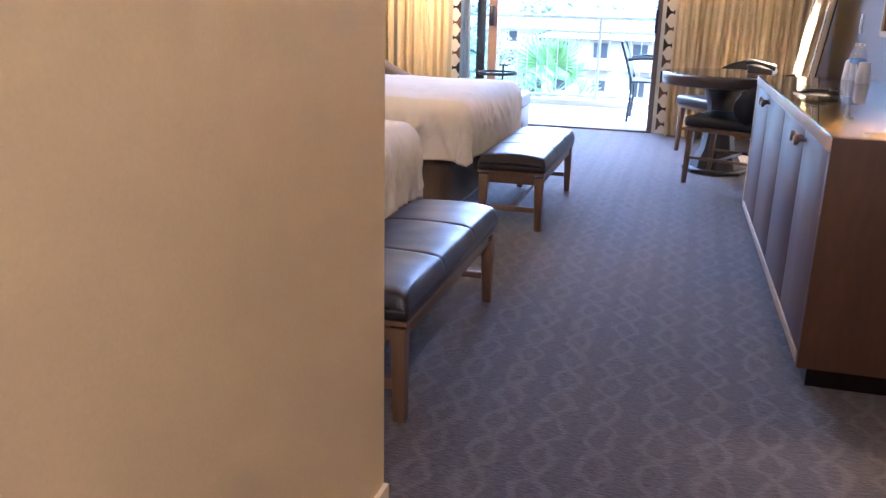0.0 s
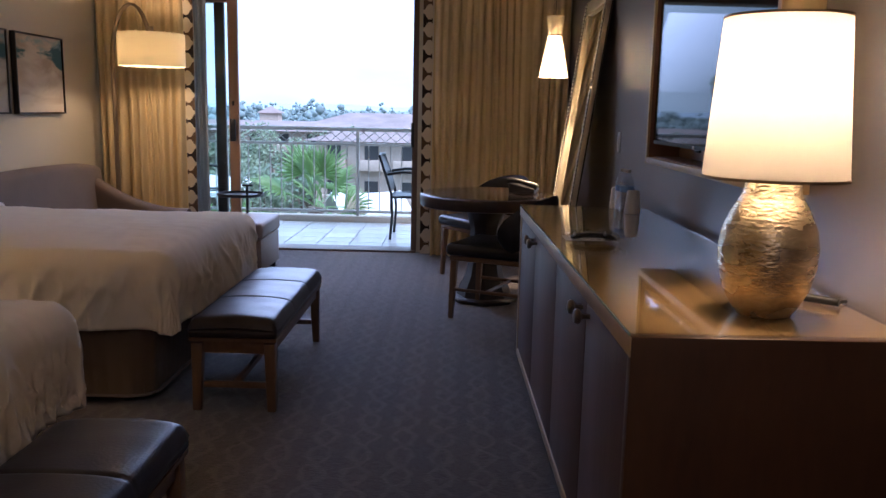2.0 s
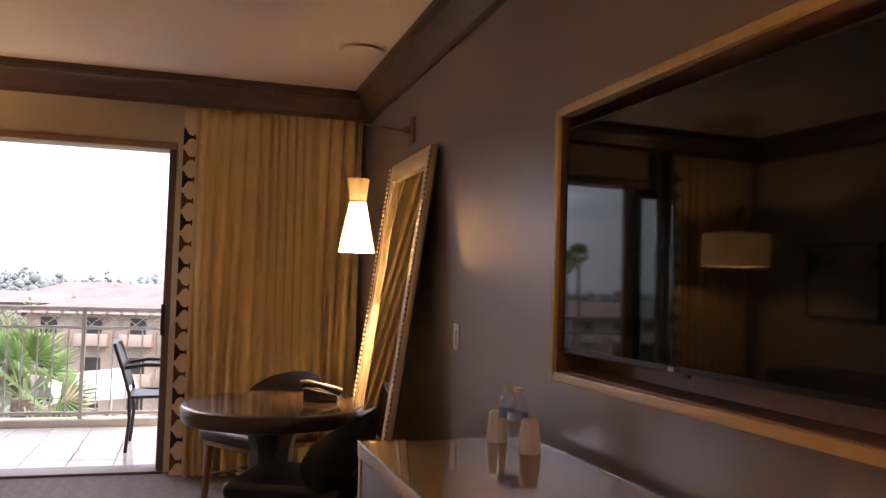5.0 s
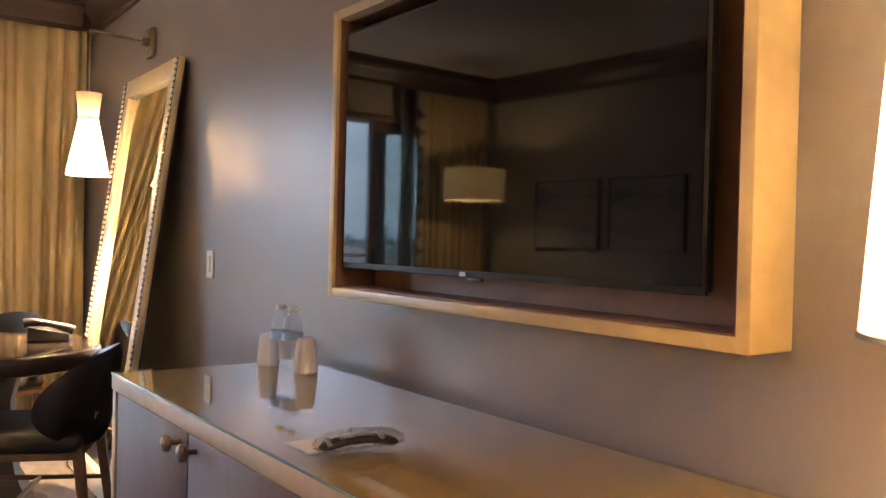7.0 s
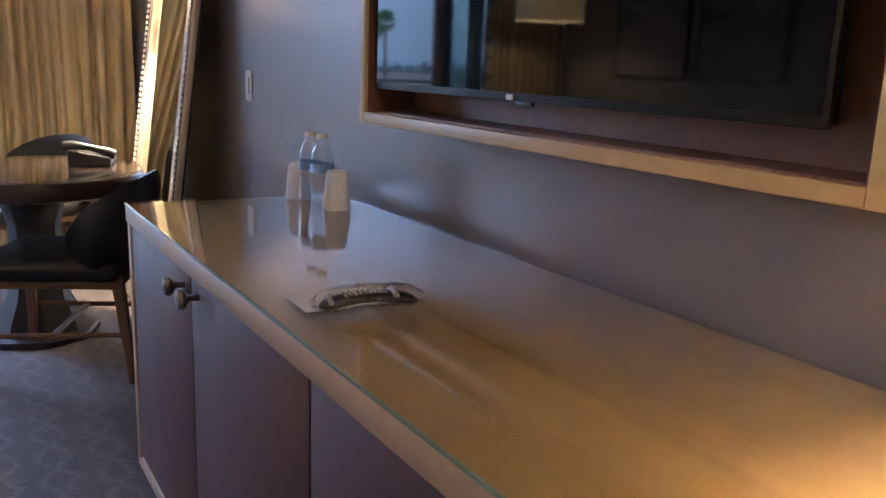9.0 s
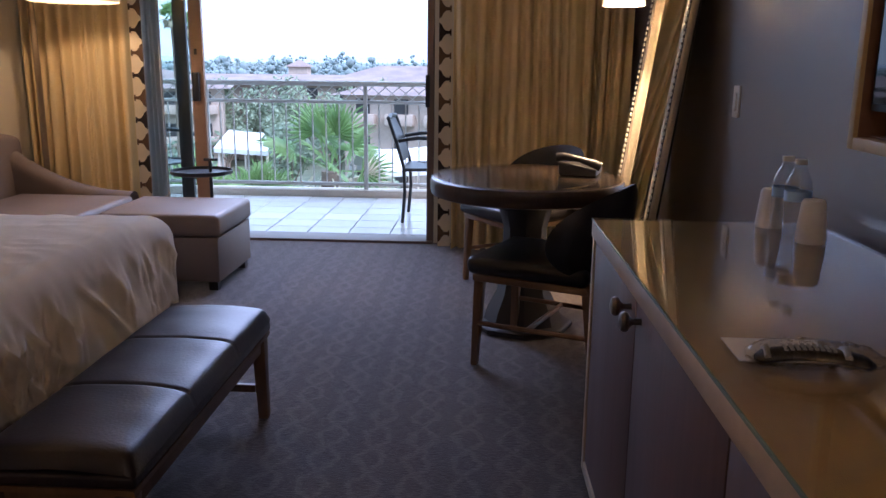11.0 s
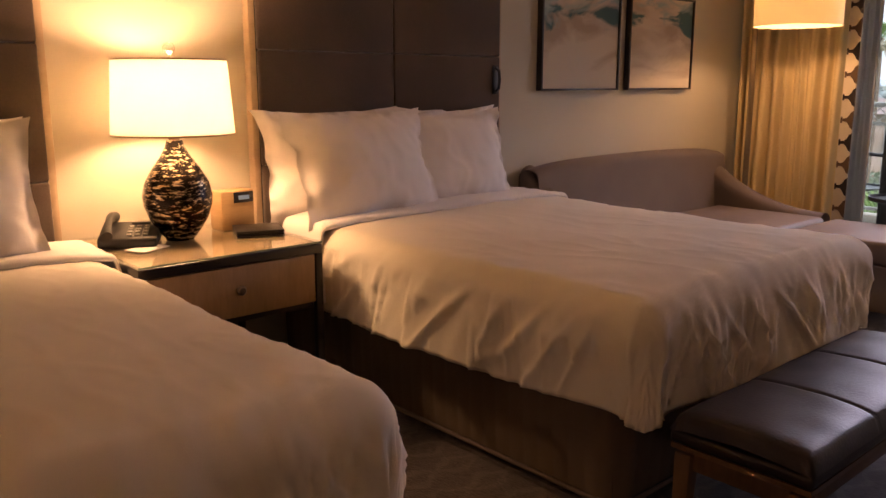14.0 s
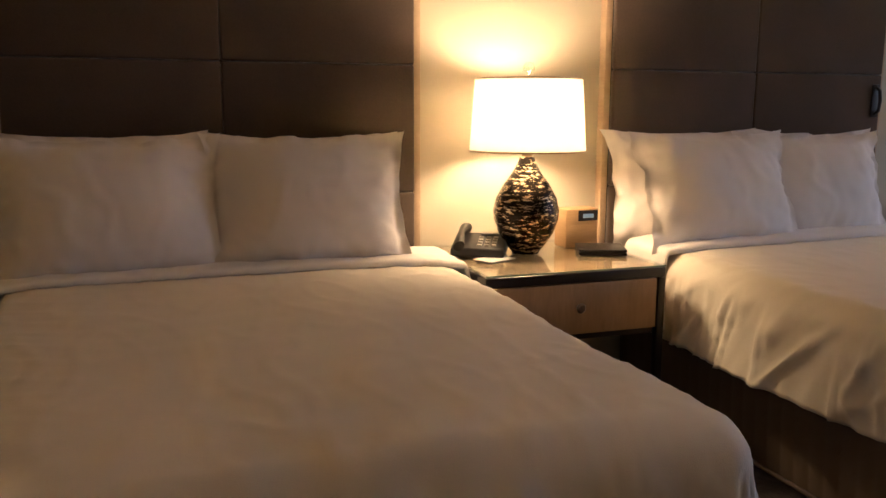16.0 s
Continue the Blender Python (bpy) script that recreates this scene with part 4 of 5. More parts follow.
# ---- chairs ----
def dining_chair(at, rz, label):
    ch = thing("dining_chair", label, "chair", at, rz, "chairs at the round table")
    # local: faces +y
    for sx in (-1, 1):
        part("leg", taper_leg(0.205 * sx, 0.20, 0, 0.40, 0.042, 0.028, (0.012 * sx, 0.015)), LEG_WOOD, ch)
        part("leg", taper_leg(0.2 * sx, -0.26, 0, 0.42, 0.042, 0.028, (0.02 * sx, -0.05)), LEG_WOOD, ch)
        part("stretcher", tube([(0.222 * sx, 0.2, 0.19), (0.205 * sx, -0.275, 0.19)], 0.011, 8), LEG_WOOD, ch)
    part("stretcher", tube([(-0.21, -0.02, 0.19), (0.21, -0.02, 0.19)], 0.011, 8), LEG_WOOD, ch)
    part("seat_rail", box(-0.235, 0.235, -0.275, 0.225, 0.375, 0.405, 0.006), LEG_WOOD, ch)
    bm = box(-0.255, 0.255, -0.275, 0.25, 0.406, 0.48, 0.03, 4)
    for v in bm.verts:
        if v.co.z > 0.46:
            v.co.z += 0.012 * (1 - (v.co.x / 0.24) ** 2)
    part("seat", bm, BLACK_LEATHER, ch, "black leather seat pad")

    def back(u, v, off):
        a = (u - 0.5) * 2
        c = (v - 0.5) * 2
        r = math.sqrt(max(1e-6, a * a + c * c))
        m = max(abs(a), abs(c))
        a2, c2 = (a * m / r, c * m / r) if r > 1e-3 else (a, c)
        ang = a2 * 1.22
        edge = 1 - m ** 6
        rad = 0.335 + off * edge
        tilt = (c2 + 1) * 0.03
        return Vector((rad * math.sin(ang), 0.025 - rad * math.cos(ang) - tilt, 0.585 + 0.195 * c2 + 0.015 * (1 - a2 * a2)))

    bm = grid_mesh(lambda u, v: back(u, v, 0.022), 24, 14)
    grid_mesh(lambda u, v: back(u, v, -0.022), 24, 14, bm=bm)
    bmesh.ops.remove_doubles(bm, verts=bm.verts, dist=0.0008)
    bmesh.ops.recalc_face_normals(bm, faces=bm.faces)
    part("backrest", bm, BLACK_LEATHER, ch, "curved oval leather backrest", sharp=60)
    for sx in (-1, 1):
        part("back_support", tube([(0.16 * sx, -0.24, 0.4), (0.15 * sx, -0.315, 0.55)], 0.014, 8), LEG_WOOD, ch)
    return ch


dining_chair((1.30, 7.75, 0), 66, "dark leather dining chair with an oval back, turned from the table")
dining_chair((1.23, 9.0, 0), 125, "dark leather dining chair with an oval back, near the curtain")

# ---- waste bin ----
wb = thing("waste_bin", "small black waste bin with a white liner beside the dresser", "bin", (1.52, 6.70, 0))
part("bin", lathe([(0.10, 0), (0.13, 0.3), (0.126, 0.3), (0.097, 0.006), (0.0, 0.006)], 28), BLACK_PLASTIC, wb)
part("liner", lathe([(0.118, 0.12), (0.135, 0.22), (0.137, 0.305), (0.122, 0.308), (0.112, 0.2)], 28, cap=False), PAPER, wb, "folded white bin liner")


# ---- beds ----
def fold_down(ds, r):
    """Drop and reach of cloth that goes ds past an edge with a round of radius r."""
    if ds <= 0:
        return ds, 0.0
    if ds < r * math.pi / 2:
        a = ds / r
        return r * math.sin(a), r * (1 - math.cos(a))
    return r, r + ds - r * math.pi / 2


def along_edge(s, t, ds, dt):
    """How far along the nearer edge a point of the cloth lies, slanting a little inwards."""
    return s + 0.45 * dt if dt > ds else t + 0.45 * ds


def cover(x0, x1, y0, y1, top, drop, foot_drop, seed, r=0.075, puff=0.02, step=0.014):
    """A duvet lying over a bed: flat above, hanging on both long sides and the foot (x1)."""
    off = Vector((seed * 7.3, seed * 3.1, seed))
    nx, ny = int((x1 - x0 + foot_drop) / step), int((y1 - y0 + 2 * drop) / step)

    def at(u, v):
        s = x0 + u * (x1 - x0 + foot_drop)
        t = y0 - drop + v * (y1 - y0 + 2 * drop)
        ds = s - (x1 - r)
        dt, sign = (t - (y1 - r), 1) if t > (y0 + y1) / 2 else ((y0 + r) - t, -1)
        cs, ct = max(ds, 0), max(dt, 0)
        d = math.hypot(cs, ct)
        # at the corner the cloth gathers
        if cs > 0 and ct > 0:
            d = max(cs, ct) + 0.05 * min(cs, ct)
        reach, fall = fold_down(d, r)
        if d > 0:
            ex, ey = cs / max(1e-6, math.hypot(cs, ct)), ct / max(1e-6, math.hypot(cs, ct))
        else:
            ex = ey = 0
        px = min(s, x1 - r) + ex * reach
        py = (min(t, y1 - r) if sign > 0 else max(t, y0 + r)) + sign * ey * reach
        pz = top - fall
        n1 = noise.noise(Vector((s * 2.3, t * 2.3, 0)) + off)
        n2 = noise.noise(Vector((s * 6.0, t * 6.0, 3)) + off)
        pz += (0.010 * n1 + 0.003 * n2 + puff * (1 - ((py - (y0 + y1) / 2) / ((y1 - y0) / 2)) ** 4)) * max(0, 1 - fall / 0.06)
        hang = min(1, max(0, (fall - 0.02) / 0.12))
        along = s - t
        lean = along - 0.6 * fall + 0.2 * fall * math.sin(along * 2.3 + seed)
        fl = noise.noise(Vector((lean * 8, fall * 1.5, 9)) + off) * 0.009 + noise.noise(Vector((lean * 17, fall * 2, 5)) + off) * 0.006 + noise.noise(Vector((lean * 38, fall * 4, 3)) + off) * 0.0015
        fl += 0.018 * (fall / max(drop, 0.1)) * math.sin(lean * 5 + seed)
        fl *= 1 - 0.7 * min(1, 7 * min(cs, ct))
        px += ex * hang * (fl + 0.012)
        py += sign * ey * hang * (fl + 0.012)
        rid = (1 - min(1, abs(noise.noise(Vector((lean * 8 + fall * 2.5, fall * 2.0, 13)) + off)) * 5)) ** 1.5 * min(1, fall / 0.12)
        rid += 0.9 * (1 - min(1, abs(noise.noise(Vector((lean * 15 - fall * 7, fall * 3.0, 31)) + off)) * 4.5)) ** 1.5
        rid *= 1 - 0.75 * min(1, 7 * min(cs, ct))
        px += ex * hang * 0.017 * rid
        py += sign * ey * hang * 0.017 * rid
        crease = noise.noise(Vector((s * 13 + 3 * t, t * 4, 7)) + off) * 0.003 * (1 - hang)
        crease += 0.0026 * (1 - min(1, abs(noise.noise(Vector((s * 3 + t * 4, t * 9 - s * 2, 17)) + off)) * 4)) ** 2 * (1 - hang)
        rim = math.exp(-max(0.0, -max(dt, ds)) / 0.16) * (1 - hang)
        crease += 0.0035 * rim * (1 - min(1, abs(noise.noise(Vector((along_edge(s, t, ds, dt) * 9, max(ds, dt) * 1.6, 23)) + off)) * 3.5)) ** 1.4
        pz += crease + hang * 0.009 * noise.noise(Vector((along * 5, 1, 2)) + off)
        return Vector((px, py, pz))

    return grid_mesh(at, nx, ny, thick=0.012)


def pillow(w, h, d, seed, flange=0.03):
    """A pillow lying in the x-y plane, with corners pulled out and a flat flange."""
    off = Vector((seed * 5.7, seed, 2.2 * seed))

    def at(u, v, side):
        a, b = (u - 0.5) * 2, (v - 0.5) * 2
        m = max(abs(a), abs(b))
        pinch = 1 - 0.045 * (1 - abs(a * b)) * m ** 3
        x, y = a * pinch * w / 2, b * pinch * h / 2
        body = (max(0.0, 1 - (abs(a) / 0.92) ** 2.2) * max(0.0, 1 - (abs(b) / 0.9) ** 2.2)) ** 0.55
        z = d / 2 * body
        z += body * 0.005 * (1 - min(1, abs(noise.noise(Vector((x * 7 + 5 * y * side, y * 6 - 3 * x, 8)) + off)) * 4)) ** 1.5
        z += body * (0.011 * noise.noise(Vector((x * 5, y * 5, side)) + off) + 0.004 * noise.noise(Vector((x * 17 + 4 * y, y * 8, side)) + off)) 
        wave = (0.04 * noise.noise(Vector((x * 9, y * 9, 4)) + off) + 0.018 * noise.noise(Vector((x * 26, y * 26, 6)) + off)) * m ** 4
        corner = 0.07 * (abs(a * b)) ** 5
        return Vector((x * (1 + corner), y * (1 + corner), side * (z + 0.003) + wave))

    bm = grid_mesh(lambda u, v: at(u, v, 1), 48, 36)
    grid_mesh(lambda u, v: at(u, v, -1), 48, 36, bm=bm)
    bmesh.ops.recalc_face_normals(bm, faces=bm.faces)
    return bm


HBX = XL + 0.07


def headboard(y0, y1, label):
    hb = thing("headboard", label, "headboard", (XL, y0, 0.0), group="headboards")
    w = y1 - y0
    part("edge_frame", box(0.002, 0.05, 0, 0.03, 0.25, 2.2, 0.003), OAK_EDGE, hb, "tan edge strip")
    part("edge_frame", box(0.002, 0.05, w - 0.03, w, 0.25, 2.2, 0.003), OAK_EDGE, hb, "tan edge strip")
    part("backing", box(0.002, 0.045, 0.0305, w - 0.0305, 0.25, 2.2), NS_FRAME, hb)
    for c in range(2):
        for z0, z1 in ((0.42, 0.905), (0.905, 1.385), (1.385, 1.79), (1.79, 2.2)):
            a = 0.03 + c * (w - 0.06) / 2
            b = a + (w - 0.06) / 2
            part("panel", box(0.0455, 0.075, a + 0.001, b - 0.001, z0 + 0.001, z1 - 0.001, 0.009, 3), SUEDE, hb)
    return hb


def bed(yc, seed, label):
    b = thing("bed", label, "bed", (0, yc, 0), group="beds")
    hw = 0.725
    bm = bmesh.new()
    # box base with vertical channels on its sides
    xa, xb, wy, rc = HBX + 0.02, -0.26, hw - 0.08, 0.09
    runs = (xb - rc - xa, rc * math.pi / 2, 2 * (wy - rc), rc * math.pi / 2, xb - rc - xa)

    def skirt(u, v):
        s = u * sum(runs)
        out = 0.0035 * abs(math.sin(math.pi * s / 0.062)) ** 0.6 - 0.012 * (1 - v) ** 3
        k = 0
        while k < 4 and s > runs[k]:
            s -= runs[k]
            k += 1
        z = 0.05 + 0.32 * v
        if k == 0:
            return Vector((xa + s, -wy - out, z))
        if k == 2:
            return Vector((xb + out, -wy + rc + s, z))
        if k == 4:
            return Vector((xb - rc - s, wy + out, z))
        a = s / rc
        cx, sy, r2 = xb - rc, (-1 if k == 1 else 1), rc + out
        if k == 1:
            return Vector((cx + r2 * math.sin(a), -wy + rc - r2 * math.cos(a), z))
        return Vector((cx + r2 * math.cos(a), wy - rc + r2 * math.sin(a), z))

    grid_mesh(skirt, 620, 6, bm=bm)
    box(xa, xb - 0.035, -(wy - 0.02), wy - 0.02, 0.052, 0.368, bm=bm)
    part("box_base", bm, SKIRT, b, "brown channelled base cover")
    part("base_cord", tube([(HBX + 0.03, -(hw - 0.07), 0.052), (-0.35, -(hw - 0.07), 0.052), (-0.285, -(hw - 0.095), 0.052), (-0.252, -(hw - 0.16), 0.052), (-0.252, hw - 0.16, 0.052), (-0.285, hw - 0.095, 0.052), (-0.35, hw - 0.07, 0.052), (HBX + 0.03, hw - 0.07, 0.052)], 0.007, 8), SOFA_CLOTH, b)
    for lx in (HBX + 0.2, -0.5):
        for sy in (-1, 1):
            part("foot", box(lx, lx + 0.06, sy * 0.5 - 0.03, sy * 0.5 + 0.03, 0, 0.0515), NS_FRAME, b)
    part("mattress", box(HBX + 0.01, -0.22, -(hw - 0.06), hw - 0.06, 0.371, 0.655, 0.05, 4), SHEET, b, "white sheeted mattress")
    part("duvet", cover(-1.72, -0.125, -hw, hw, 0.685, 0.29, 0.29, seed), LINEN, b, "white duvet with soft folds", sharp=180)
    part("turned_sheet", cover(-1.90, -1.60, -hw - 0.012, hw + 0.012, 0.706, 0.29, 0.0, seed, r=0.03, puff=0.022), SHEET, b, "white sheet turned over the duvet", sharp=180)
    return b


def bed_pillow(x, y, z, lean_deg, seed, label, w=0.70, h=0.475, d=0.19, turn=0):
    p = thing("pillow", label, "pillow", (x, y, z), group="bed pillows")
    m = pose(0, 0, 0, 0, 0, turn) @ pose(0, 0, 0, 0, 90 - lean_deg, 0) @ pose(0, 0, 0, 0, 0, 90)
    part("case", pillow(w, h, d, seed), PILLOW, p, sharp=180).matrix_local = m


headboard(3.575, 5.053, "dark brown padded suede panel headboard")
headboard(5.847, 7.326, "dark brown padded suede panel headboard with a reading light")
bed(4.34, 1.0, "double bed made up with a white duvet, by the entry wall")
bed(6.59, 2.4, "double bed made up with a white duvet, by the sofa")
for i, (py, pz, px, ln_, pw) in enumerate(((3.90, 0.905, -1.94, 13, 0.66), (4.60, 0.90, -1.955, 13, 0.66), (3.93, 0.905, -1.80, 22, 0.68), (4.565, 0.912, -1.80, 22, 0.66),
                                            (6.165, 0.905, -1.955, 13, 0.68), (6.86, 0.90, -1.955, 13, 0.66), (6.205, 0.908, -1.79, 22, 0.70), (6.745, 0.898, -1.86, 20, 0.70))):
    bed_pillow(px, py, pz, ln_, 11 + i * 3, "plump white pillow with a flat hem leaning in front" if i % 4 > 1 else "plump white back pillow with a flat hem", w=pw, h=0.465, turn=(-3, 4, 2, -3)[i % 4])

read = thing("reading_light", "small black bow-shaped reading light on the headboard", "lamp", (HBX + 0.006, 7.255, 1.267))
part("plate", box(0, 0.008, -0.02, 0.02, -0.075, 0.075, 0.004), BLACK_PLASTIC, read)
part("bow", tube([(0.008, 0, -0.06), (0.03, 0, -0.045), (0.036, 0, 0), (0.03, 0, 0.045), (0.008, 0, 0.06)], 0.008, 10), BLACK_PLASTIC, read)


# ---- benches ----
def bench(yc, label):
    b = thing("bed_bench", label, "bench", (0.105, yc, 0), group="bed benches")
    L, W = 0.575, 0.19
    for sy in (-1, 1):
        for sx in (-1, 1):
            part("leg", taper_leg(sx * (W - 0.035), sy * (L - 0.035), 0, 0.30, 0.048, 0.036, (0.006 * sx, 0.006 * sy)), LEG_WOOD, b)
        part("apron", box(-(W - 0.06), W - 0.06, sy * (L - 0.035) - 0.012, sy * (L - 0.035) + 0.012, 0.255, 0.31, 0.003), LEG_WOOD, b)
        part("stretcher", box(-(W - 0.055), W - 0.055, sy * (L - 0.035) - 0.01, sy * (L - 0.035) + 0.01, 0.10, 0.128, 0.003), LEG_WOOD, b)
    for sx in (-1, 1):
        part("apron", box(sx * (W - 0.035) - 0.012, sx * (W - 0.035) + 0.012, -(L - 0.06), L - 0.06, 0.255, 0.31, 0.003), LEG_WOOD, b)
    part("stretcher", box(-0.012, 0.012, -(L - 0.046), L - 0.046, 0.10, 0.126, 0.003), LEG_WOOD, b)
    part("seat_board", box(-W + 0.004, W - 0.004, -L + 0.004, L - 0.004, 0.311, 0.325), LEG_WOOD, b)
    n = 3

    def cushion(u, v):
        x, y = (u - 0.5) * 2 * W, (v - 0.5) * 2 * L
        eu, ev = abs(u - 0.5) * 2, abs(v - 0.5) * 2
        rim = (max(0, 1 - eu ** 10) * max(0, 1 - ev ** 30)) ** 0.35
        k = abs(math.sin(math.pi * v * n)) ** 0.07 if 0.05 < v < 0.95 else 1
        z = 0.36 + 0.052 * rim + 0.008 * (k - 1) * rim + 0.003 * noise.noise(Vector((x * 9, y * 9, yc)))
        z += 0.012 * (1 - eu ** 2)
        return Vector((x, y, z))

    bm = grid_mesh(cushion, 30, 120)
    box(-W, W, -L, L, 0.326, 0.362, 0.012, 3, bm=bm)
    part("seat", bm, LEATHER, b, "brown leather seat with sewn cross seams", sharp=60)
    return b


bench(4.217, "brown leather bench on walnut legs at the bed's foot")
bench(6.49, "brown leather bench on walnut legs at the bed's foot")

# ---- nightstand ----
NX0, NX1, NY0, NY1, NZ = -2.13, -1.487, 5.085, 5.772, 0.672
ns = thing("nightstand", "tan nightstand with black edges and a glass top", "nightstand", (NX0, NY0, 0))
nw, nd = NY1 - NY0, NX1 - NX0
part("top_frame", box(0, nd, 0, nw, NZ - 0.035, NZ, 0.003), NS_FRAME, ns)
part("top_inlay", box(0.02, nd - 0.02, 0.02, nw - 0.02, NZ + 0.0002, NZ + 0.002), NS_TOP, ns, "tan top veneer")
part("glass_top", box(0.0, nd + 0.002, 0, nw, NZ + 0.0025, NZ + 0.0085), TOP_GLASS, ns, "clear glass top sheet").visible_shadow = False
part("glass_edge", box(nd + 0.0025, nd + 0.0045, 0, nw, NZ + 0.0025, NZ + 0.0085), GLASS_EDGE, ns)
for a, b in ((0, 0.028), (nw - 0.028, nw)):
    part("corner_post", box(nd - 0.028, nd, a, b, 0, NZ - 0.0355, 0.002), NS_FRAME, ns)
    part("corner_post", box(0, 0.028, a, b, 0, NZ - 0.0355, 0.002), NS_FRAME, ns)
part("side_panel", box(0.03, nd - 0.03, 0.006, 0.024, 0.43, NZ - 0.036), NS_FRONT, ns)
part("side_panel", box(0.03, nd - 0.03, nw - 0.024, nw - 0.006, 0.43, NZ - 0.036), NS_FRONT, ns)
dr = part("drawer_front", box(nd - 0.024, nd - 0.004, 0.031, nw - 0.031, 0.455, NZ - 0.038, 0.003), NS_FRONT, ns, "tan drawer front")
part("knob", lathe([(0.006, 0), (0.006, 0.012), (0.016, 0.02), (0.018, 0.026), (0.012, 0.033), (0.0, 0.034)], 18), NICKEL, dr, "aged nickel knob").matrix_local = Matrix.Translation((nd - 0.004, nw / 2, 0.553)) @ pose(0, 0, 0, 0, 90, 0)
part("drawer_bottom", box(0.01, nd - 0.026, 0.03, nw - 0.03, 0.43, 0.45), NS_FRAME, ns)
part("lower_shelf", box(0.01, nd - 0.01, 0.03, nw - 0.03, 0.08, 0.105), NS_FRAME, ns)
part("back_panel", box(0.002, 0.012, 0.03, nw - 0.03, 0.11, 0.63), NS_FRAME, ns)
NTOP = NZ + 0.009

bl = thing("bedside_lamp", "lit bedside lamp with a dark crackled glaze base and ivory shade", "lamp", (-1.87, 5.40, NTOP))
part("base", lathe([(0.0, 0), (0.05, 0), (0.054, 0.008), (0.07, 0.025), (0.105, 0.08), (0.122, 0.13), (0.125, 0.165), (0.115, 0.21), (0.088, 0.26), (0.055, 0.305), (0.036, 0.34), (0.028, 0.365), (0.0, 0.366)], 48), GLAZE, bl, "dark crackled glaze base")
part("neck", lathe([(0.02, 0.366), (0.017, 0.42), (0.017, 0.47)], 16), BRASS, bl)
part("shade", lathe([(0.217, 0.387), (0.199, 0.65), (0.196, 0.65), (0.214, 0.387), (0.217, 0.387)], 60, cap=False), SHADE_BED, bl, "ivory drum shade")
part("rim", lathe([(0.2185, 0.385), (0.2185, 0.391), (0.213, 0.391), (0.213, 0.385), (0.2185, 0.385)], 60, cap=False), BRASS, bl)
part("rim", lathe([(0.2005, 0.647), (0.2005, 0.652), (0.195, 0.652), (0.195, 0.647), (0.2005, 0.647)], 60, cap=False), BRASS, bl)
part("harp", tube([(0, -0.02, 0.47), (0, -0.06, 0.56), (0, 0, 0.66), (0, 0.06, 0.56), (0, 0.02, 0.47)], 0.003, 6), BRASS, bl)
part("finial", lathe([(0.005, 0.66), (0.008, 0.668), (0.021, 0.68), (0.023, 0.695), (0.015, 0.709), (0.0, 0.713)], 12), CRYSTAL, bl, "clear crystal finial")
bulb("bedside_bulb", (-1.87, 5.40, NTOP + 0.53), LAMP_POWER["bedside"], 0.07)

desk_phone("bedside_telephone", (-1.90, 5.225, NTOP), 62, "dark desk telephone with pale keys on the nightstand")
cd = thing("name_card", "small white card on the nightstand", "paper", (-1.775, 5.235, NTOP), 25)
part("sheet", box(-0.045, 0.045, -0.065, 0.065, 0.0, 0.0015), PAPER, cd)
ck = thing("clock_radio", "pale wooden clock radio with a dark display", "clock", (-1.955, 5.66, NTOP), 4)
part("case", box(-0.045, 0.045, -0.075, 0.075, 0, 0.155, 0.008), CLOCK_WOOD, ck)
part("display", box(0.0452, 0.049, -0.02, 0.068, 0.106, 0.148, 0.001), CLOCK_FACE, ck)
part("digits", box(0.0495, 0.0505, 0.0, 0.048, 0.118, 0.134), DIGITS, ck, "pale blue digits")
part("speaker_grille", box(0.0452, 0.047, -0.07, 0.07, 0.01, 0.09, 0.001), CLOCK_WOOD, ck)
fo = thing("folder", "black leather folder lying on the nightstand", "folder", (-1.80, 5.685, NTOP), -22)
part("cover", box(-0.085, 0.085, -0.09, 0.09, 0, 0.008, 0.003), BLACK_LEATHER, fo)
part("cover", box(-0.085, 0.085, -0.09, 0.09, 0.0125, 0.021, 0.003), BLACK_LEATHER, fo)
part("pages", box(-0.078, 0.078, -0.083, 0.083, 0.0082, 0.0123), BLACK_LEATHER, fo)


# ---- pictures ----
def picture(y0, y1, z0, z1, shift, label):
    p = thing("picture", label, "picture", (XL, (y0 + y1) / 2, z0), group="pair of pictures")
    w, h = (y1 - y0) / 2, z1 - z0
    part("canvas", box(0.002, 0.03, -w + 0.012, w - 0.012, 0.012, h - 0.012), painting_material("watercolour", shift), p, "cream, teal and sand watercolour")
    part("frame_side", box(0.002, 0.042, -w, -w + 0.0115, 0, h, 0.001), NS_FRAME, p)
    part("frame_side", box(0.002, 0.042, w - 0.0115, w, 0, h, 0.001), NS_FRAME, p)
    part("frame_rail", box(0.002, 0.042, -w + 0.0117, w - 0.0117, 0, 0.0115, 0.001), NS_FRAME, p)
    part("frame_rail", box(0.002, 0.042, -w + 0.0117, w - 0.0117, h - 0.0115, h, 0.001), NS_FRAME, p)


picture(7.66, 8.372, 1.208, 1.79, 0.3, "framed abstract watercolour in teal and sand, thin black frame")
picture(8.472, 9.183, 1.208, 1.79, 1.7, "framed abstract watercolour in sand and teal, thin black frame")

# ---- sofa, ottoman, tray table, arc lamp ----
sf = thing("sofa", "taupe sofa with a low padded back and swept arms", "sofa", (XL + 0.02, 8.475, 0))
SL = 0.975


def sofa_height(y):
    k = abs(y) / SL
    return 0.815 + 0.012 * math.cos(y * 2) - 0.03 * k ** 6


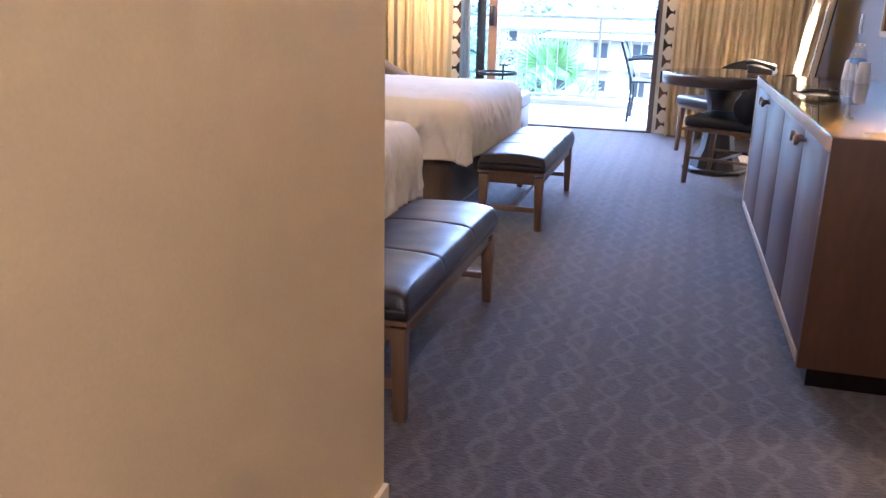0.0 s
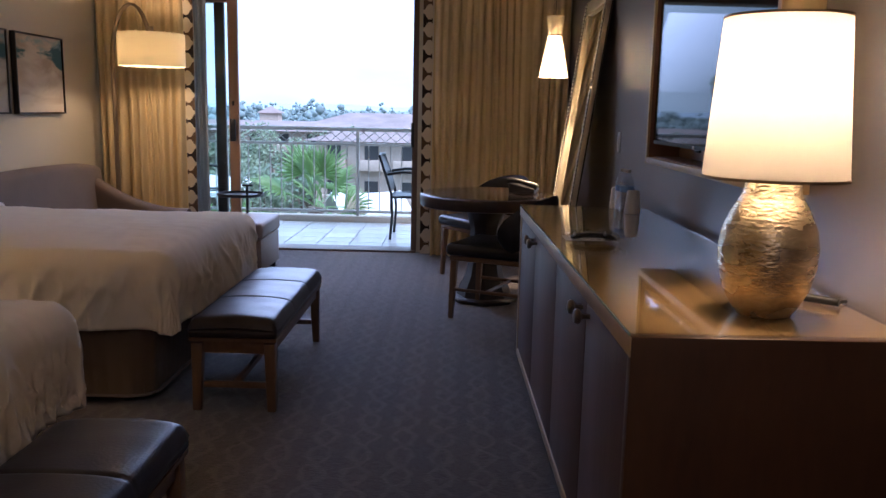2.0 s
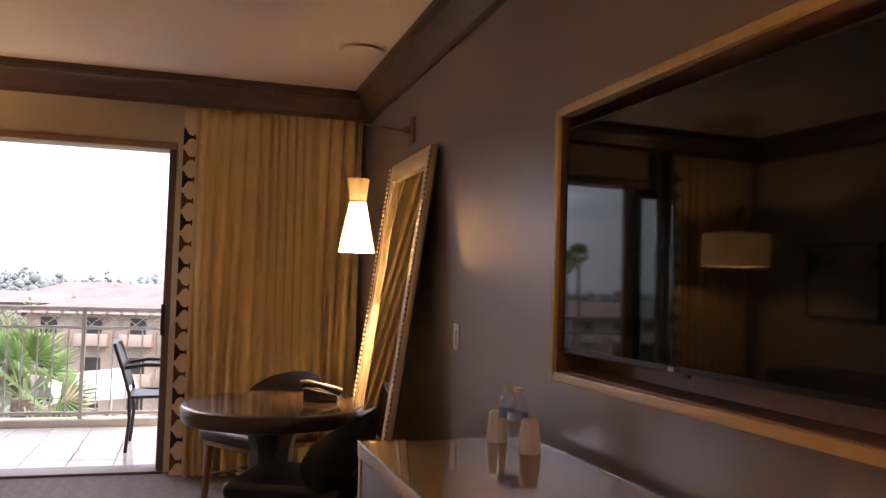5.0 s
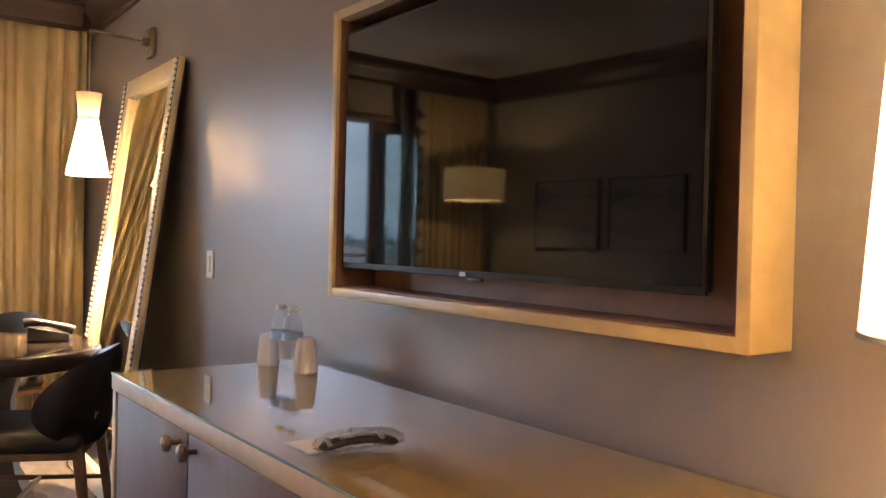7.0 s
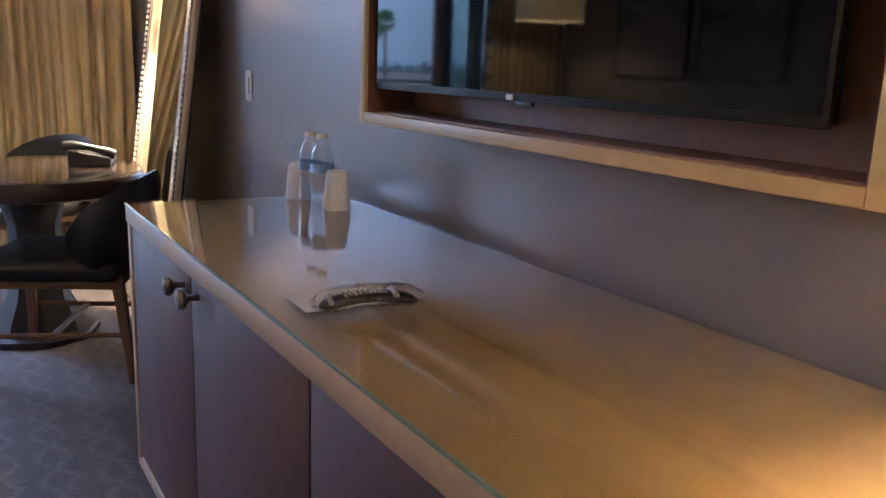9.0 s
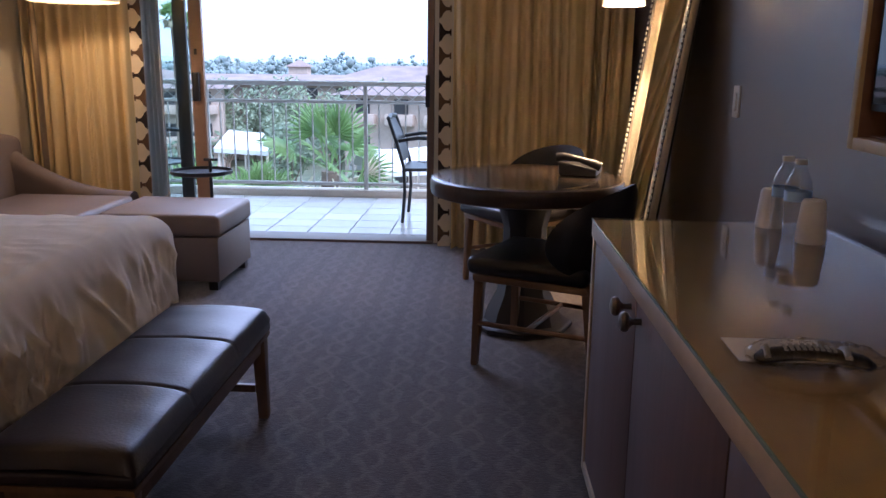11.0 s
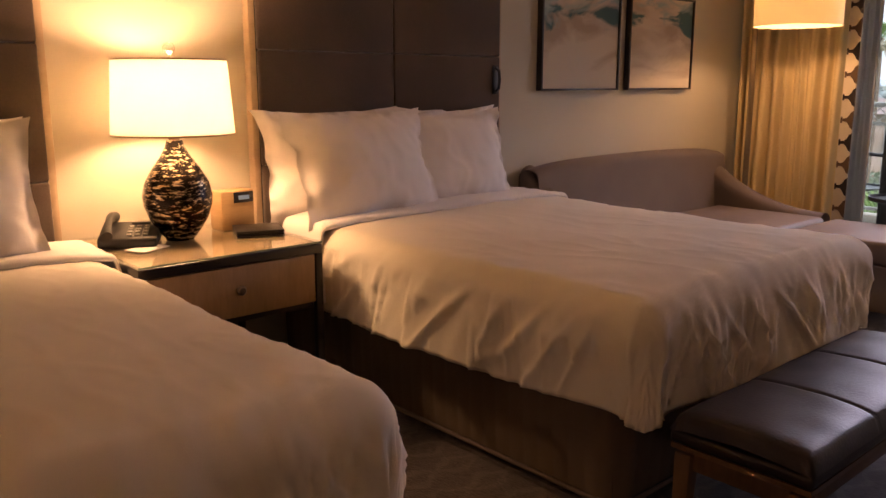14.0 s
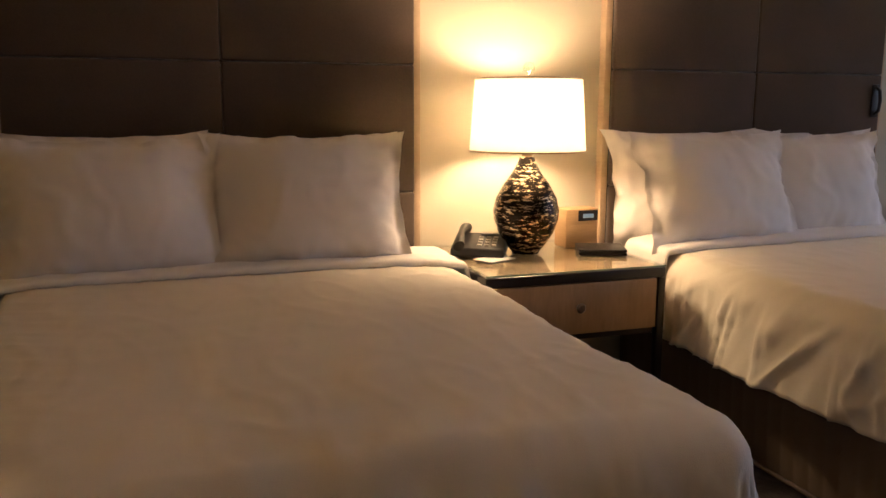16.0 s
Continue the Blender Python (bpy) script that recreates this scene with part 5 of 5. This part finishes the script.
def back_shell(u, v):
    y = (u - 0.5) * 2 * SL
    a = v * 2 * math.pi
    hz = sofa_height(y)
    # closed section: thickness 0.16 at the base, rounded top
    t = 0.075
    if v < 0.4:
        k = v / 0.4
        return Vector((0.01, y, 0.12 + (hz - 0.17) * k))
    if v < 0.6:
        k = (v - 0.4) / 0.2 * math.pi
        return Vector((0.01 + t * (1 - math.cos(k)), y, hz - 0.05 + 0.05 * math.sin(k)))
    k = (v - 0.6) / 0.4
    return Vector((0.01 + 2 * t + 0.05 * k, y, (hz - 0.05) + (0.12 - hz + 0.05) * k))


part("backrest", grid_mesh(back_shell, 40, 40), SOFA_CLOTH, sf, sharp=60)


def arm(side):
    """Swept arm: high at the back, low at the front, with a rounded top."""
    def at(u, v):
        x = 0.02 + 0.90 * u
        hz = 0.797 - 0.355 * (1 - (1 - u) ** 2.2)
        y0 = side * (SL - 0.075)
        if v < 0.35:
            return Vector((x, y0 - side * 0.075, 0.1 + (hz - 0.16) * v / 0.35))
        if v < 0.65:
            k = (v - 0.35) / 0.3 * math.pi
            return Vector((x, y0 - side * 0.075 * math.cos(k), hz - 0.06 + 0.06 * math.sin(k)))
        return Vector((x, y0 + side * 0.075, (hz - 0.06) + (0.1 - hz + 0.06) * (v - 0.65) / 0.35))

    bm = grid_mesh(at, 24, 30)
    box(0.03, 0.919, side * (SL - 0.075) - 0.072, side * (SL - 0.075) + 0.072, 0.1, 0.36, bm=bm)
    return bm


part("arm", arm(1), SOFA_CLOTH, sf, sharp=60)
part("arm", arm(-1), SOFA_CLOTH, sf, sharp=60)
part("seat_frame", box(0.1, 0.9, -SL + 0.152, SL - 0.152, 0.1, 0.27, 0.01), SOFA_CLOTH, sf)
part("seat_cushion", box(0.215, 0.96, -SL + 0.155, 0, 0.271, 0.43, 0.035, 4), OTTO_CLOTH, sf)
part("seat_cushion", box(0.215, 0.96, 0.002, SL - 0.155, 0.271, 0.43, 0.035, 4), OTTO_CLOTH, sf)
for fx in (0.06, 0.85):
    for fy in (-0.885, 0.885):
        part("foot", box(fx, fx + 0.05, fy - 0.025, fy + 0.025, 0, 0.099), NS_FRAME, sf)

ot = thing("ottoman", "taupe leather ottoman with a hinged cushion lid", "ottoman", (-0.765, 8.96, 0))
part("ottoman_base", box(-0.335, 0.335, -0.305, 0.305, 0.05, 0.305, 0.012), OTTO_CLOTH, ot)
bm_ot = box(-0.345, 0.345, -0.315, 0.315, 0.308, 0.43, 0.028, 4)
for v in bm_ot.verts:
    if v.co.z > 0.4:
        v.co.z += 0.012 * (1 - (v.co.x / 0.35) ** 2)
part("lid_cushion", bm_ot, OTTO_CLOTH, ot)
for fx in (-0.29, 0.29):
    for fy in (-0.26, 0.26):
        part("foot", box(fx - 0.025, fx + 0.025, fy - 0.025, fy + 0.025, 0, 0.0495), NS_FRAME, ot)

tt = thing("tray_table", "small round black tray table on a slim stem", "side table", (-0.80, 9.49, 0))
part("tray", lathe([(0.0, 0.545), (0.185, 0.545), (0.195, 0.55), (0.195, 0.572), (0.189, 0.572), (0.187, 0.554), (0.0, 0.553)], 44), PATIO_BLACK, tt)
part("stem", tube([(0.04, 0.05, 0.0), (0.04, 0.05, 0.63)], 0.011, 12), PATIO_BLACK, tt)
part("handle", tube([(0.0, 0.05, 0.632), (0.09, 0.05, 0.632)], 0.009, 10), PATIO_BLACK, tt)
part("base", lathe([(0.14, 0), (0.145, 0.006), (0.14, 0.012), (0.0, 0.014)], 36), PATIO_BLACK, tt)

al = thing("floor_lamp", "lit arc floor lamp with a wide amber drum shade", "lamp", (-1.88, 9.58, 0))
part("base", lathe([(0.13, 0), (0.135, 0.01), (0.13, 0.025), (0.0, 0.03)], 36), BRASS, al)
arc = [(0, 0, 0.03), (0, 0, 1.2), (0.0, -0.01, 1.62)] + [(0.235 - 0.235 * math.cos(a), -0.38 * (0.5 - 0.5 * math.cos(a)), 1.66 + 0.43 * math.sin(a)) for a in [i * math.pi / 14 for i in range(1, 14)]] + [(0.47, -0.38, 1.9)]
part("arc_pole", tube(arc, 0.02, 10, flat=0.6), BRASS, al)
part("shade", lathe([(0.255, 1.59), (0.255, 1.845), (0.252, 1.845), (0.252, 1.59), (0.255, 1.59)], 56, at=(0.47, -0.38, 0), cap=False), SHADE_ARC, al, "amber drum shade")
part("shade_ring", lathe([(0.05, 1.84), (0.05, 1.846), (0.0, 1.846)], 20, at=(0.47, -0.38, 0)), BRASS, al)
part("socket", lathe([(0.016, 1.78), (0.016, 1.9)], 12, at=(0.47, -0.38, 0)), BRASS, al)
bulb("arc_bulb", (-1.41, 9.20, 1.71), LAMP_POWER["arc"], 0.04)


# ---- garden and distance ----
GZ = -10.2
tagged(link_mesh("ground", box(-3000, 3000, -600, 5000, GZ - 1, GZ), GROUND), "broad green and brown ground seen from above", "ground", kind="structure")
raw = grid_mesh(lambda u, v: Vector((-3500 + 7000 * u, 4300 + 200 * v, GZ + v * (26 + 14 * noise.noise(Vector((u * 9, 0, 0))) + 6 * noise.noise(Vector((u * 30, 2, 0)))))), 160, 3)
tagged(link_mesh("backdrop", raw, HILL), "low hills on the horizon, haze put into their colour", "hills", kind="structure")


def fan_frond(length, blade, rnd, stalk=0.55):
    """One fan leaf: a stalk along +x, then a pleated fan whose rays part into drooping tips."""
    verts, faces = [], []
    n = 18
    base = Vector((length * stalk, 0, length * stalk * 0.12))
    w = 0.014
    verts += [(0, -w, 0), (0, w, 0), tuple(base + Vector((0, w, 0))), tuple(base - Vector((0, w, 0)))]
    faces.append((0, 1, 2, 3))
    half = 1.75 / n
    for i in range(n):
        a = ((i + 0.5) / n - 0.5) * 2 * 1.75
        ln = blade * (1 - 0.2 * abs(a) / 1.75) * rnd.uniform(0.92, 1.06)
        split = ln * rnd.uniform(0.5, 0.6)

        def ray(ang, r, z):
            return base + Vector((math.cos(ang) * r, math.sin(ang) * r, z + 0.10 * r - 0.13 * r * r / blade))

        fold = 0.03 * blade
        k = len(verts)
        tip = ray(a + rnd.uniform(-0.04, 0.04), ln, -ln * rnd.uniform(0.0, 0.14))
        verts += [tuple(base), tuple(ray(a - half, split, -fold)), tuple(ray(a, split * 1.02, fold)), tuple(ray(a + half, split, -fold)), tuple(ray(a - half * 0.38, ln * 0.8, -fold)), tuple(ray(a + half * 0.38, ln * 0.8, -fold)), tuple(tip)]
        faces += [(k, k + 1, k + 2), (k, k + 2, k + 3), (k + 2, k + 1, k + 4, k + 6), (k + 3, k + 2, k + 6, k + 5)]
    return verts, faces


def fan_palm(at, trunk_h, radius, fronds, seed, label, dry=6, group="fan palms"):
    p = thing("palm_tree", label, "tree", at, group=group)
    rnd = random.Random(seed)
    pts = [(0.12 * math.sin(k * 0.5 + seed) * k / 8, 0.1 * math.cos(k * 0.4 + seed) * k / 8, trunk_h * k / 8) for k in range(9)]
    part("trunk", tube(pts, [(0.2 if trunk_h < 11 else 0.13) * (1 - 0.03 * k) for k in range(9)], 12), TRUNK, p)
    top = Vector(pts[-1])
    for kind, count, mat_, lo, hi in (("crown", fronds, FROND, -8, 86), ("dry_skirt", dry, FROND_DRY, -75, -25)):
        if not count:
            continue
        V, F = [], []
        for i in range(count):
            v, f = fan_frond(radius * rnd.uniform(0.85, 1.1), radius * 0.6 * rnd.uniform(0.85, 1.1), rnd)
            el = lo + (hi - lo) * ((i + 0.5) / count) ** 1.15
            m = Matrix.Translation(top) @ Matrix.Rotation(i * 2.39996 + rnd.uniform(-0.2, 0.2), 4, "Z") @ Matrix.Rotation(-radians(el + rnd.uniform(-8, 8)), 4, "Y") @ Matrix.Rotation(rnd.uniform(-1.1, 1.1), 4, "X")
            k = len(V)
            V += [tuple(m @ Vector(q)) for q in v]
            F += [tuple(k + j for j in q) for q in f]
        raw_part(kind, V, F, mat_, p, "" if kind == "crown" else "dry hanging fronds", smooth=False)
    return p


fan_palm((-1.82, 18.2, GZ), 9.62, 1.18, 11, 4, "bushy green fan palm just beyond the balcony", dry=14)
fan_palm((1.2, 20.2, GZ), 7.7, 1.25, 16, 9, "green fan palm below the balcony", dry=8)
fan_palm((-5.0, 21, GZ), 8.1, 1.25, 16, 14, "green fan palm below the balcony", dry=8)
for i, (x, y, h) in enumerate(((-14.7, 45, 13.5), (-14.3, 46.5, 13.1), (-16.2, 45, 13.4), (-18.4, 47, 13.8), (-20.3, 45, 13.2), (-23, 48, 13.9))):
    fan_palm((x, y, GZ), h, 0.68, 26, 30 + i, "tall slim fan palm in the garden", dry=14, group="tall palms")
for i, (x, y, h) in enumerate(((-3.2, 29, 5.5), (1.8, 33, 5.2), (-7.5, 34, 6.0), (4.5, 30, 5.0))):
    fan_palm((x, y, GZ), h, 1.8, 28, 60 + i, "green fan palm in the garden", dry=10, group="garden palms")


def leafy(rnd, n, rx, rz, size):
    """Many small leaf clumps over a lumpy crown."""
    V, F = [], []
    lumps = [(Vector((rnd.uniform(-0.6, 0.6) * rx, rnd.uniform(-0.6, 0.6) * rx, rnd.uniform(0.25, 0.8) * rz)), rnd.uniform(0.35, 0.6)) for _ in range(7)]
    for _ in range(n):
        c, s = rnd.choice(lumps)
        d = Vector((rnd.gauss(0, 1), rnd.gauss(0, 1), rnd.gauss(0, 1))).normalized()
        q = c + Vector((d.x * rx * s, d.y * rx * s, d.z * rz * s * 0.7)) * rnd.uniform(0.75, 1.05)
        a = Vector((rnd.gauss(0, 1), rnd.gauss(0, 1), rnd.gauss(0, 1))).normalized() * size * rnd.uniform(0.6, 1.3)
        b = a.orthogonal().normalized() * size * rnd.uniform(0.4, 0.8)
        k = len(V)
        V += [tuple(q - a), tuple(q + b), tuple(q + a), tuple(q - b)]
        F.append((k, k + 1, k + 2, k + 3))
    return V, F


def tree(at, h, rx, seed, label, n=900, size=0.22):
    t = thing("tree", label, "tree", at, group="garden trees")
    rnd = random.Random(seed)
    part("trunk", tube([(0, 0, 0), (0.1, 0.05, h * 0.3), (0.0, 0.1, h * 0.7)], [0.2, 0.15, 0.07], 8), TRUNK, t)
    for k in range(4):
        a = k * 1.7 + seed
        part("limb", tube([(0.08, 0.05, h * 0.3), (rx * 0.3 * math.cos(a), rx * 0.3 * math.sin(a), h * 0.5), (rx * 0.6 * math.cos(a), rx * 0.6 * math.sin(a), h * 0.72)], [0.09, 0.06, 0.03], 6), TRUNK, t)
    V, F = leafy(rnd, n, rx, h * 0.62, size)
    V = [(x, y, z + h * 0.38) for x, y, z in V]
    raw_part("crown", V, F, FOLIAGE, t, smooth=False)


rnd = random.Random(77)
for i in range(52):
    y = rnd.uniform(26, 62) if i < 22 else rnd.uniform(60, 98)
    x = rnd.uniform(-0.62, 0.28) * (y - 3) + rnd.uniform(-2, 2)
    tree((x, y, GZ), rnd.uniform(4.0, 7.0), rnd.uniform(2.0, 3.4), 100 + i, "leafy green garden tree with an uneven crown")

for i in range(22):
    tree((-46 + i * 2.9 + rnd.uniform(-1, 1), rnd.uniform(93, 98), GZ), rnd.uniform(8.0, 9.4), rnd.uniform(2.2, 3.2), 300 + i, "tall leafy tree screening a resort building")

# shrubs near the building, far woods
V, F = [], []
for i in range(90):
    y = rnd.uniform(15, 60)
    x = rnd.uniform(-0.65, 0.35) * (y - 3)
    v, f = leafy(rnd, 120, rnd.uniform(0.8, 1.8), rnd.uniform(1.0, 2.0), 0.2)
    k = len(V)
    V += [(a + x, b + y, c + GZ) for a, b, c in v]
    F += [tuple(k + j for j in q) for q in f]
tagged(raw_part("shrubs", V, F, FOLIAGE, None, smooth=False), "low green shrubs round the resort paths", "shrubs", kind="stuff")

lump_bm = bmesh.new()
bmesh.ops.create_icosphere(lump_bm, subdivisions=1, radius=1.0)
lump_bm.verts.index_update()
LUMP_V = [v.co.copy() for v in lump_bm.verts]
LUMP_F = [tuple(v.index for v in f.verts) for f in lump_bm.faces]
lump_bm.free()
V, F = [], []
for i in range(2600):
    y = 165 * (1 / (1 - 0.92 * rnd.random()))
    x = rnd.uniform(-0.85, 0.6) * y
    s = rnd.uniform(2.2, 4.4)
    tall = rnd.uniform(7.8, 11.3) if rnd.random() < 0.88 else rnd.uniform(11.6, 13.8)
    for q in range(19):
        a, b = rnd.uniform(0, 6.28), rnd.random()
        wide = s * (1 - b) ** 0.6 * rnd.uniform(0.2, 0.85)
        r = s * (rnd.uniform(0.2, 0.32) if q < 5 else rnd.uniform(0.07, 0.17))
        cx, cy, cz = x + wide * math.cos(a), y + wide * math.sin(a), GZ + tall * (0.35 + 0.65 * b) - r
        k = len(V)
        V += [(cx + v.x * r * rnd.uniform(0.7, 1.2), cy + v.y * r, cz + v.z * r * rnd.uniform(0.7, 1.2)) for v in LUMP_V]
        F += [(k + f[0], k + f[1], k + f[2]) for f in LUMP_F]
tagged(raw_part("far_woods", V, F, FAR_TREE_HAZED, None), "belt of distant trees with haze put into their colour", "woods", kind="stuff")


def villa(at, rz, w, d, storeys, label, rise=2.6, win=True):
    h = thing("house", label, "house", at, rz, "resort buildings")
    ht = storeys * 2.9
    part("wall", box(-w / 2, w / 2, -d / 2, d / 2, 0, ht), VILLA, h)
    bm = bmesh.new()
    e = 0.9
    low = [bm.verts.new((x, y, ht + 0.02)) for x, y in ((-w / 2 - e, -d / 2 - e), (w / 2 + e, -d / 2 - e), (w / 2 + e, d / 2 + e), (-w / 2 - e, d / 2 + e))]
    up = [bm.verts.new((x, 0, ht + rise)) for x in (-w / 2 + d / 2.2, w / 2 - d / 2.2)]
    bm.faces.new((low[0], low[1], up[1], up[0]))
    bm.faces.new((low[2], low[3], up[0], up[1]))
    bm.faces.new((low[1], low[2], up[1]))
    bm.faces.new((low[3], low[0], up[0]))
    bm.faces.new(list(reversed(low)))
    part("roof", bm, ROOF_TILE, h, "terracotta tiled hip roof")
    first = frame_ = None
    n = int(w / 3.2)
    for s in range(storeys):
        for i in range(n):
            x = -w / 2 + (i + 0.5) * w / n
            if first is None:
                first = part("window", box(-0.6, 0.6, -0.04, 0.02, 0, 1.5), DARK_FRAME, h, "dark window")
                o = first
            else:
                o = new("window", first.data)
                o.parent = h
            o.location = (x, -d / 2, s * 3.1 + 0.7)
            if frame_ is None:
                frame_ = part("balcony", box(-1.2, 1.2, -1.0, -0.05, 0, 0.9, 0.02), VILLA, h, "cream balcony front")
                o = frame_
            else:
                o = new("balcony", frame_.data)
                o.parent = h
            o.location = (x, -d / 2, s * 3.1 - 0.05 + 0.1)
    return h


villa((-12, 108, GZ), 4, 60, 15, 3, "long cream building with a terracotta hip roof", 1.1)
villa((-0.8, 79, GZ), -8, 20, 12, 3, "cream building with balconies and a terracotta roof", 2.0)
villa((-42, 88, GZ), 16, 30, 14, 3, "cream building with a terracotta hip roof", 1.8)
villa((4, 120, GZ), 0, 50, 14, 3, "distant cream building with a red roof", 2.2)
tower = thing("house", "small square cream roof tower with a red cap", "house", (-24, 112, GZ + 8.3), group="resort buildings")
part("wall", box(-1.2, 1.2, -1.2, 1.2, 0, 2.4), VILLA, tower)
bm_t = bmesh.new()
bmesh.ops.create_cone(bm_t, cap_ends=True, segments=4, radius1=2.2, radius2=0.1, depth=0.9, matrix=Matrix.Translation((0, 0, 2.86)) @ Matrix.Rotation(radians(45), 4, "Z"))
part("roof", bm_t, ROOF_TILE, tower)

def pavilion(at, rz):
    """A poolside shelter: four posts under a pitched white canvas with a hanging edge."""
    p = thing("pavilion", "poolside shelter with a pitched white canvas roof", "pavilion", at, rz, "pool pavilions")
    for px in (-2.3, 2.3):
        for py in (-1.7, 1.7):
            part("post", box(px - 0.08, px + 0.08, py - 0.08, py + 0.08, 0, 4.6, 0.01), STUCCO, p)
    part("canvas_roof", grid_mesh(lambda u, v: Vector(((u - 0.5) * 5.2, (v - 0.5) * 4.0, 5.9 - 1.3 * abs(2 * v - 1) - 0.12 * math.sin(math.pi * u))), 12, 10, thick=0.04), CANVAS, p, "white canvas roof", sharp=25)
    for sy in (-1, 1):
        part("valance", box(-2.6, 2.6, sy * 2.0 - 0.02, sy * 2.0 + 0.02, 4.22, 4.58), CANVAS, p)


pavilion((-5.3, 59, GZ), 28)
pavilion((-18, 70, GZ), -20)

tagged(link_mesh("pavement", box(-14, 6, 22, 40, GZ, GZ + 0.06), PAVING), "pale paved resort terrace", "pavement", kind="structure")
tagged(link_mesh("water", box(-6, 1.5, 26, 32, GZ + 0.061, GZ + 0.09), POOL), "turquoise swimming pool water", "pool", kind="structure")

# ---- balcony tiles ----
tile_mesh = None
for i in range(20):
    for j in range(6):
        x, y = -3.17 + i * 0.317, 10.29 + j * 0.29
        if tile_mesh is None:
            tile_mesh = part("tile", box(0, 0.309, 0, 0.282, -0.0118, -0.005, 0.0015, 1), TILE, slab)
            o = tile_mesh
        else:
            o = new("tile", tile_mesh.data)
            o.parent = slab
        o.location = (x, y, 0)
